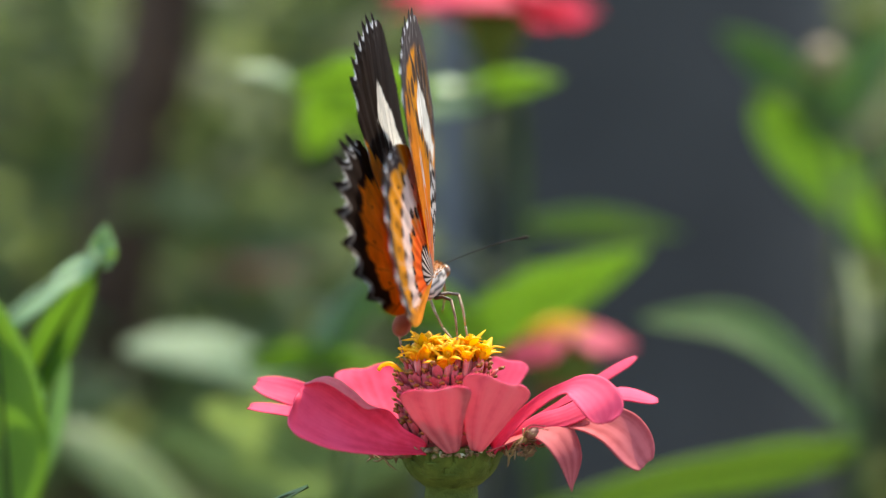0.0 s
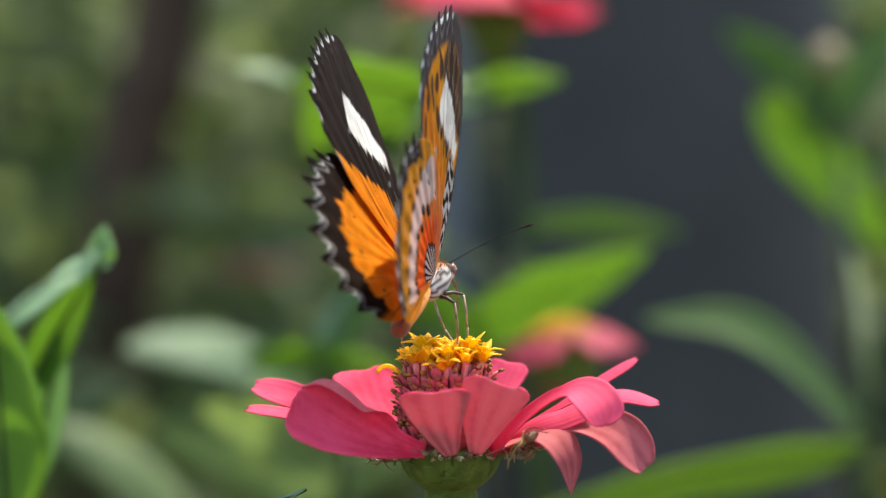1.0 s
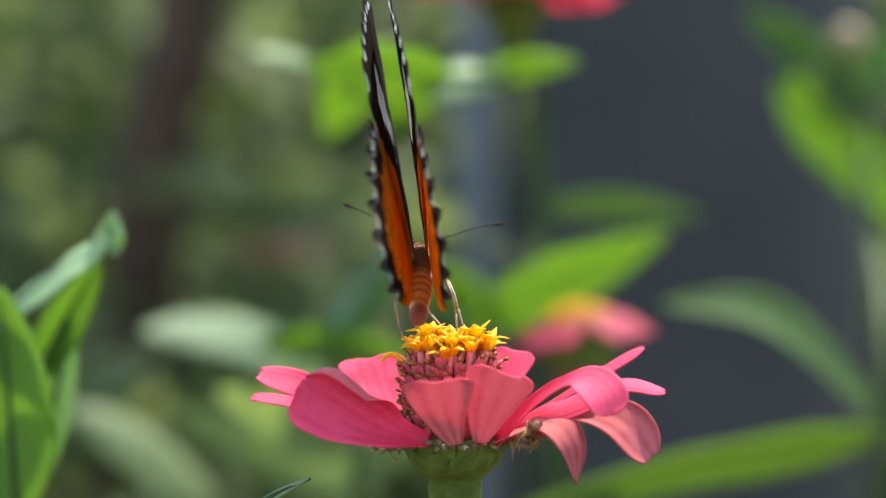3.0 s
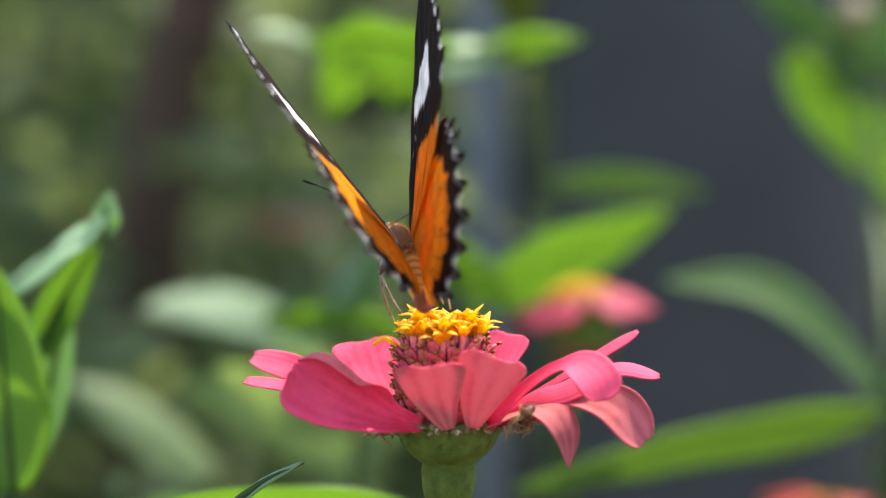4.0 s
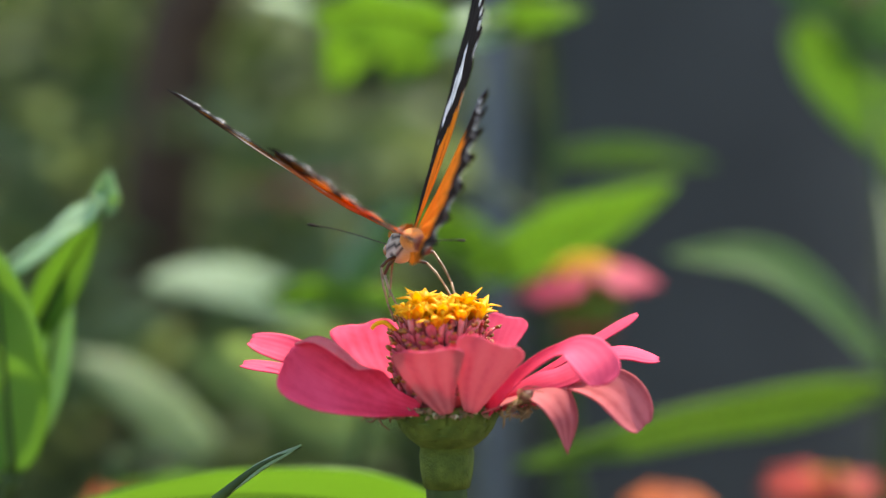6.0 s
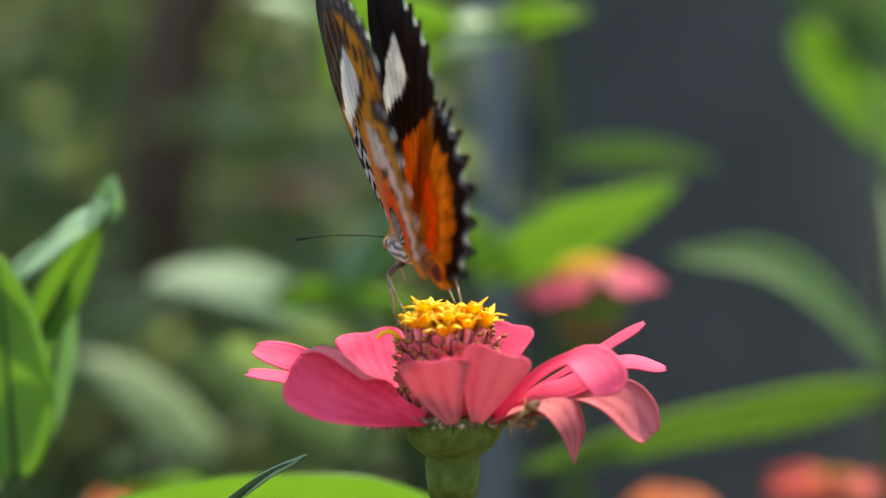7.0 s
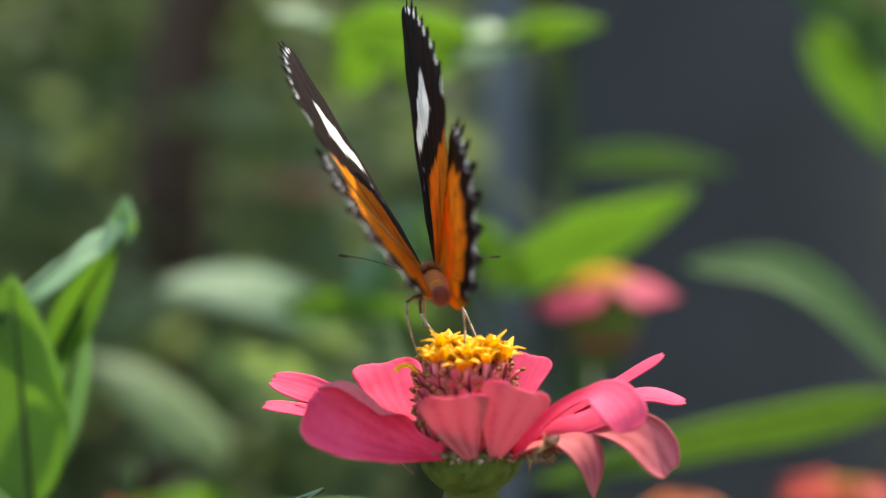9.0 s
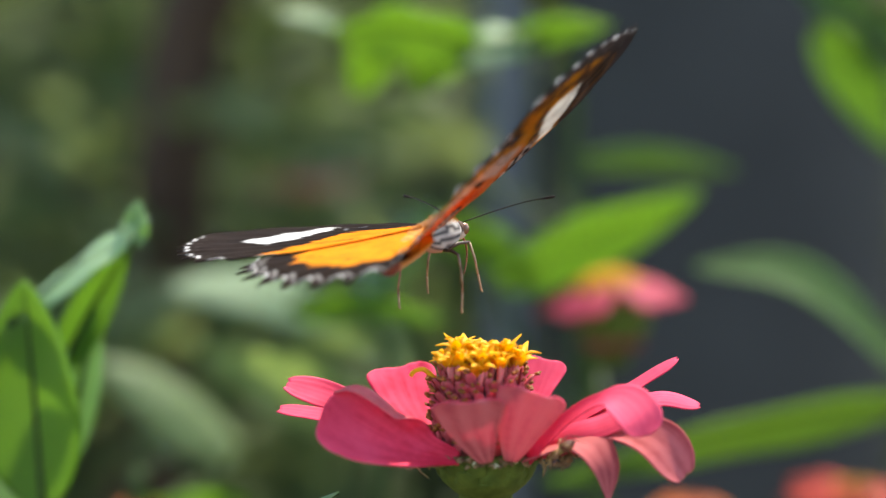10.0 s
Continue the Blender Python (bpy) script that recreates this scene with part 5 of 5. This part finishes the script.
def build_butterfly():
    b = empty("butterfly", (0, 0, 0), "orange and black butterfly with white wing bands on the zinnia", "butterfly")
    body_loft("thorax", [(-3.4, 0.2, 1.0, 1.1), (-2.4, 0.2, 1.7, 2.0), (0, 0.1, 2.0, 2.7), (3, 0.0, 2.2, 2.9), (6, -0.1, 2.0, 2.4), (8.0, -0.2, 1.3, 1.4), (8.6, -0.2, 0.8, 0.9)], thorax_paint, b)
    body_loft("abdomen", [(-2.2, 0.2, 1.0, 1.1), (-3.5, 0.2, 1.6, 1.7), (-7, -0.3, 1.9, 2.0), (-11, -1.0, 1.7, 1.8), (-13.6, -1.6, 1.4, 1.5), (-15.4, -2.0, 1.45, 1.5), (-16.6, -2.2, 1.2, 1.2), (-17.4, -2.3, 0.5, 0.5)], abdomen_paint, b)
    head = body_loft("head", [(7.6, -0.3, 0.7, 0.7), (8.2, -0.3, 1.4, 1.4), (9.2, -0.4, 1.6, 1.6), (10.2, -0.5, 1.3, 1.3), (10.9, -0.7, 0.5, 0.5)], head_paint, b)
    for s in (1, -1):
        mesh_ob("eye", *(lambda q: (q[0] / 1000, q[1]))(ball((s * 1.15, 9.4, -0.2), 0.98, (0.75, 1, 1))), M_EYE, head, "glossy brown eye")
        line = spline([(s * 0.5, 10.3, 0.7), (s * 4.5, 13.2, 2.0), (s * 9.0, 15.9, 3.2), (s * 13.2, 18.0, 3.8)], 30) / 1000
        mesh_ob("antenna", *tube(line, np.r_[np.full(24, 0.0001), np.linspace(0.00011, 0.00026, 4), 0.00026, 0.0001], 6), M_DARK, head, "thin dark clubbed antenna")
        mesh_ob("palp", *tube(np.array([(s * 0.45, 10.2, -1.0), (s * 0.5, 11.3, -0.6), (s * 0.5, 12.1, 0.2)]) / 1000, [0.0004, 0.00042, 0.00012], 8), M_LEG, head)
    mesh_ob("proboscis", *tube(spline([(0, 10.6, -1.3), (0.2, 11.9, -3.2), (0.2, 11.8, -5.6), (0, 11.0, -7.6)], 20) / 1000, np.linspace(0.00022, 0.00014, 20), 6), M_PROB, head)
    legs = []
    for pair in (1, -1):        # front pair, then hind pair
        for s in (1, -1):
            pts = [(s * 1.2, 2.6, -2.3), (s * 2.8, 6.6, -1.9), (s * 3.2, 7.0, -7.2), (s * 3.0, 7.6, -9.6)] if pair > 0 else \
                [(s * 1.3, 1.2, -2.3), (s * 4.2, -1.2, -2.2), (s * 4.6, -3.2, -7.6), (s * 4.2, -3.8, -10.4)]
            p = np.array(pts) / 1000
            leg = mesh_ob("leg", *tube(np.array([p[0], (p[0] + p[1]) / 2 + [0, 0, 0.0003], p[1]]), [0.00036, 0.00030, 0.00022], 8), M_LEG_DARK, b)
            mesh_ob("shin", *tube(np.array([p[1], (p[1] + p[2]) / 2 + [s * 0.0002, 0, 0], p[2]]), [0.00022, 0.00021, 0.00017], 8), M_LEG, leg)
            mesh_ob("foot", *tube(spline([p[2], (p[2] + p[3]) / 2, p[3], p[3] + np.array([0, 0.0004, -0.0003])], 8), [0.00018, 0.0002, 0.00016, 0.0002, 0.00016, 0.0002, 0.00014, 0.0001], 6), M_LEG, leg)
            legs.append((leg, Vector(p[0]), Vector(p[3])))
    # short hair on the back and flanks
    rng = np.random.RandomState(9)
    hairs = []
    for _ in range(300):
        y, a = rng.uniform(-5.5, 7.6), rng.uniform(-0.95, 0.95)
        w = np.interp(y, [-5.5, -2.4, 0, 3, 6, 8], [1.6, 1.7, 2.0, 2.2, 2.0, 1.3])
        c = np.array([w * math.sin(a), y, 0.1 + 1.1 * w * math.cos(a)])
        d = np.array([0.8 * math.sin(a), -1.0 + rng.uniform(-0.4, 0.4), 0.8 * math.cos(a)])
        d = d / np.linalg.norm(d) * rng.uniform(0.7, 1.5)
        hairs.append(tube(np.array([c, c + d * 0.6, c + d + np.array([0, -0.1, -0.1])]) / 1000, [0.00006, 0.00005, 0.00001], 3))
    fur = mesh_ob("fur", *joined(hairs), M_FUR, b)
    wings = []
    for s in (1, -1):
        wings.append((s, build_wing("forewing", s, FORE, -10, 35, 8, 0.050, fore_upper, fore_under, 0.12, b, "black forewing with a white band and orange base")))
        wings.append((s, build_wing("hindwing", s, HIND, -75.1, -14.3, 8, 0.115, hind_upper, hind_under, -0.2, b, "orange hindwing with a black scalloped border")))
    return b, wings, legs


M_FUR = plain("fur_orange", (0.30, 0.10, 0.012), (0.62, 0.28, 0.05), 300, 0.7)
butterfly, wings, legs = build_butterfly()

# t; place in mm from the lens's first place over the bed; pitch, roll, turn; lift, twist, sweep of the right and of the left hindwing;
# how far lift, twist and sweep of the right and of the left forewing go beyond them
FLIGHT = [
    (0, -2.8, -1.4, -18.3, 12.9, 1.6, -13.2, 94.6, 2.4, -14.4, 70.6, -6.1, -10.2, -2.8, 5.2, 0.5, 3.2, 2.8, -4.0),
    (0.5, -2.6, 1.5, -18.7, 7.6, -3.3, -15.5, 85.4, 3.5, -14.2, 69.6, -4.6, -13.0, -0.2, 0.3, -0.3, 4.0, 1.0, -5.8),
    (1, -2.2, -2.3, -18.0, 13.5, -6.8, -18.9, 76.1, 3.5, -11.5, 69.6, -7.0, -13.1, -0.3, 1.8, 0.5, 1.9, 0.4, -2.4),
    (1.5, -2.6, 0.8, -18.6, 8.9, 0.1, -17.3, 86.7, 3.3, -13.5, 70.0, -5.5, -12.8, -0.2, 2.2, -0.4, 3.9, 1.2, -4.6),
    (2, -2.4, 0.6, -19.2, 6.6, 1.7, -16.2, 95.0, 8.2, -15.1, 73.7, -4.2, -11.7, -0.0, 1.3, -2.0, 2.6, 0.3, -3.9),
    (2.5, -3.1, 0.8, -18.5, 11.4, 7.9, -10.3, 105.8, 4.7, -12.9, 66.8, -4.2, -10.4, -0.0, 0.5, -1.3, 2.5, 2.5, -3.1),
    (2.7, -3.3, 0.5, -18.1, 12.9, 7.7, -5.5, 105.0, 5.4, -12.7, 68.2, -1.6, -10.9, -0.2, 2.1, -0.4, 1.0, 2.0, -2.2),
    (3.8, -6.7, 0.7, -17.0, 21.1, 5.3, 18.9, 88.7, -11.5, -7.9, 53.0, 4.9, -0.8, 3.1, 5.3, -4.2, -5.4, -1.4, 0.4),
    (4, -5.8, -0.8, -17.1, 18.7, 6.2, 18.1, 89.8, -6.7, -13.4, 40.4, -0.2, -5.7, 1.9, 0.9, 0.2, -0.6, 0.7, -4.9),
    (4.5, -5.5, 2.6, -17.1, 13.2, 0.9, 14.3, 62.2, -7.2, -16.7, 32.6, 2.0, -8.8, 1.1, -2.3, -3.6, -2.7, -5.6, -3.8),
    (5, -5.9, 7.0, -17.1, 5.2, 4.8, 11.9, 46.6, -6.1, -24.3, 11.5, 1.1, -10.5, 1.8, -0.3, -3.7, -1.5, -10.3, -7.6),
    (5.5, -3.6, 2.8, -19.2, -4.0, 3.6, 5.3, 54.8, 1.7, -24.3, 14.6, -4.5, -22.2, 2.9, -2.0, 4.4, -0.5, -0.9, -7.0),
    (5.7, -5.2, 3.1, -19.1, -12.4, 6.3, 7.1, 59.7, -1.1, -30.0, 19.2, 2.7, -16.1, 4.6, -1.8, 0.7, -0.5, 2.0, -3.3),
    (6.8, -4.9, -2.2, -17.6, 2.3, -2.3, 19.4, 86.3, -8.3, -23.0, 68.1, 3.5, -19.1, 6.6, 7.9, -3.8, -0.6, 1.5, -9.8),
    (7, -5.3, -0.9, -17.8, 3.2, -19.0, 17.1, 68.7, -4.2, -23.5, 89.8, 4.0, -14.4, 6.8, 7.3, -5.5, 0.7, -3.0, -7.3),
    (7.5, -5.9, -1.2, -17.0, 7.5, -3.2, 25.2, 75.4, -3.5, -17.2, 64.0, 6.9, -14.7, 3.1, 4.9, -6.2, -0.3, 0.8, -5.1),
    (8, -7.0, -2.2, -16.7, 5.6, -0.9, 24.3, 66.4, 1.6, -17.8, 44.2, 3.2, -7.8, 0.7, -0.7, -6.3, -0.3, -3.4, -3.6),
    (8.3, -6.9, -0.5, -16.8, 1.6, 2.8, 21.9, 63.6, 1.9, -19.9, 29.5, 1.2, -13.5, -0.2, -5.0, -8.3, -0.7, 2.7, -6.3),
    (8.5, -6.2, 1.8, -16.3, 3.2, 4.8, 26.6, 58.8, -10.1, -24.0, 20.4, 6.6, -0.5, 4.3, 0.3, -6.1, 0.5, 3.2, -4.8),
    (8.8, -5.7, 2.2, -17.3, -1.1, 8.0, 16.3, 79.3, -4.0, -22.8, 33.7, 13.5, -9.9, 6.0, 5.7, -0.7, 2.2, 5.8, 1.0),
    (9, -5.0, 2.9, -18.2, -4.7, 0.8, 7.6, 87.6, 1.4, -22.5, 48.9, 5.9, -14.8, 5.1, 4.5, -4.2, 4.1, 6.4, -4.8),
    (9.2, -7.1, 3.3, -19.3, -5.9, 11.0, 11.9, 101.6, -11.0, -30.5, 43.2, 2.5, -25.9, -0.0, -1.7, -7.1, -0.5, 4.2, -1.9),
    (9.3, -5.3, 1.5, -17.7, -2.0, -2.5, -0.1, 88.0, -2.7, -17.4, 43.2, -4.1, -22.8, -0.5, -0.3, -4.0, 0.2, -1.0, -3.0),
    (9.4, -6.8, 1.7, -17.7, 4.6, 5.1, 1.1, 85.5, -3.5, -17.6, 21.6, -7.4, -18.0, -0.1, -2.6, -4.6, 3.1, 5.1, -3.9),
    (9.5, -7.0, 2.5, -17.6, 11.3, -2.8, -4.4, 72.0, 6.4, -12.8, 24.6, -5.2, -11.0, -0.7, 1.5, -2.0, 1.9, 10.6, -6.8),
    (9.6, -6.9, 4.0, -18.2, 8.9, 0.8, -5.0, 81.0, 15.3, -15.3, 22.5, 2.6, -10.3, -0.5, 0.3, -2.5, 5.2, 10.8, -10.3),
    (9.7, -6.8, 5.1, -18.6, 9.5, -4.3, -11.1, 84.8, 14.9, -14.4, 36.1, -1.3, -18.0, -1.0, 7.1, -2.6, 12.3, 12.7, -3.0),
    (9.8, -6.4, 2.2, -17.3, 8.6, -4.8, -16.7, 94.9, 0.9, -18.6, 61.1, -4.5, -18.3, -0.4, 1.3, -2.1, -0.8, -8.7, -10.6),
    (9.9, -4.2, -1.9, -13.5, 15.2, -12.6, -6.1, 58.9, -27.2, -18.2, 33.9, -3.9, -17.6, 3.7, 11.6, -3.2, 0.3, -2.3, -3.3),
    (10, -6.8, -1.2, -10.3, 4.4, -1.2, -22.5, 39.9, 4.9, -11.8, -7.2, 2.6, -29.7, 0.7, -0.7, -6.5, 0.0, 0.3, 0.1),
]


def wing_pose(side, lift, twist, sweep):
    return pose(side * 0.0012, 0, 0.0015, 0, -side * lift, 0) @ pose(0, 0, 0, twist, 0, 0) @ pose(0, 0, 0, 0, 0, side * sweep)


# where the feet stand, in mm from the middle of the disc's top: front right, front left, hind right, hind left
STANDS = [(0.0, (4.2, 2.5, 0.6), (1.8, 4.2, 0.6), (1.5, -3.5, 0.4), (-7.6, -1.5, -4.0)),
          (2.7, (4.2, 2.5, 0.6), (1.8, 4.2, 0.6), (1.5, -3.5, 0.4), (-7.6, -1.5, -4.0)),
          (3.8, (2.8, 3.5, 0.6), (-6.4, 3.0, 0.2), (4.0, -2.0, 0.6), (-7.4, -0.5, -1.5)),
          (8.8, (2.8, 3.5, 0.6), (-6.4, 3.0, 0.2), (4.0, -2.0, 0.6), (-7.4, -0.5, -1.5)),
          (9.3, (3.4, 3.2, 0.6), (2.6, 4.4, 0.6), (-6.2, 0.5, 0.0), (-7.2, -1.5, -0.6)),
          (9.8, (3.4, 3.2, 0.6), (2.6, 4.4, 0.6), (-6.2, 0.5, 0.0), (-7.2, -1.5, -0.6))]
HANGING = ((4.5, 6.0, -9.5), (-4.0, 5.0, -9.5), (4.0, -3.0, -10.0), (-4.0, -5.0, -9.5))      # in flight, from the hip


def motions():
    rows = [(r[0], pose(r[1] / 1000, r[2] / 1000, EYE + r[3] / 1000, r[4], r[5], r[6])) for r in FLIGHT]
    walk(butterfly, rows)
    for side, w in wings:
        k = 0 if side > 0 else 3
        fore = 1.0 if w.name.startswith("forewing") else 0.0
        walk(w, [(r[0], wing_pose(side, *(r[7 + k + c] + fore * r[13 + k + c] for c in range(3)))) for r in FLIGHT])
    for k, (leg, hip, foot) in enumerate(legs):
        steps = []
        for t, m in rows:
            if t < 9.85:
                stand = [float(np.interp(t, [q[0] for q in STANDS], [q[1 + k][c] for q in STANDS])) for c in range(3)]
                goal = m.inverted() @ Vector(mm(0.2 + stand[0], stand[1], 14.6 + stand[2])) - hip
            else:
                goal = Vector(HANGING[k]) / 1000
            turn = (foot - hip).rotation_difference(goal).to_matrix().to_4x4()
            steps.append((t, Matrix.Translation(hip) @ turn @ Matrix.Translation(-hip)))
        walk(leg, steps)


motions()
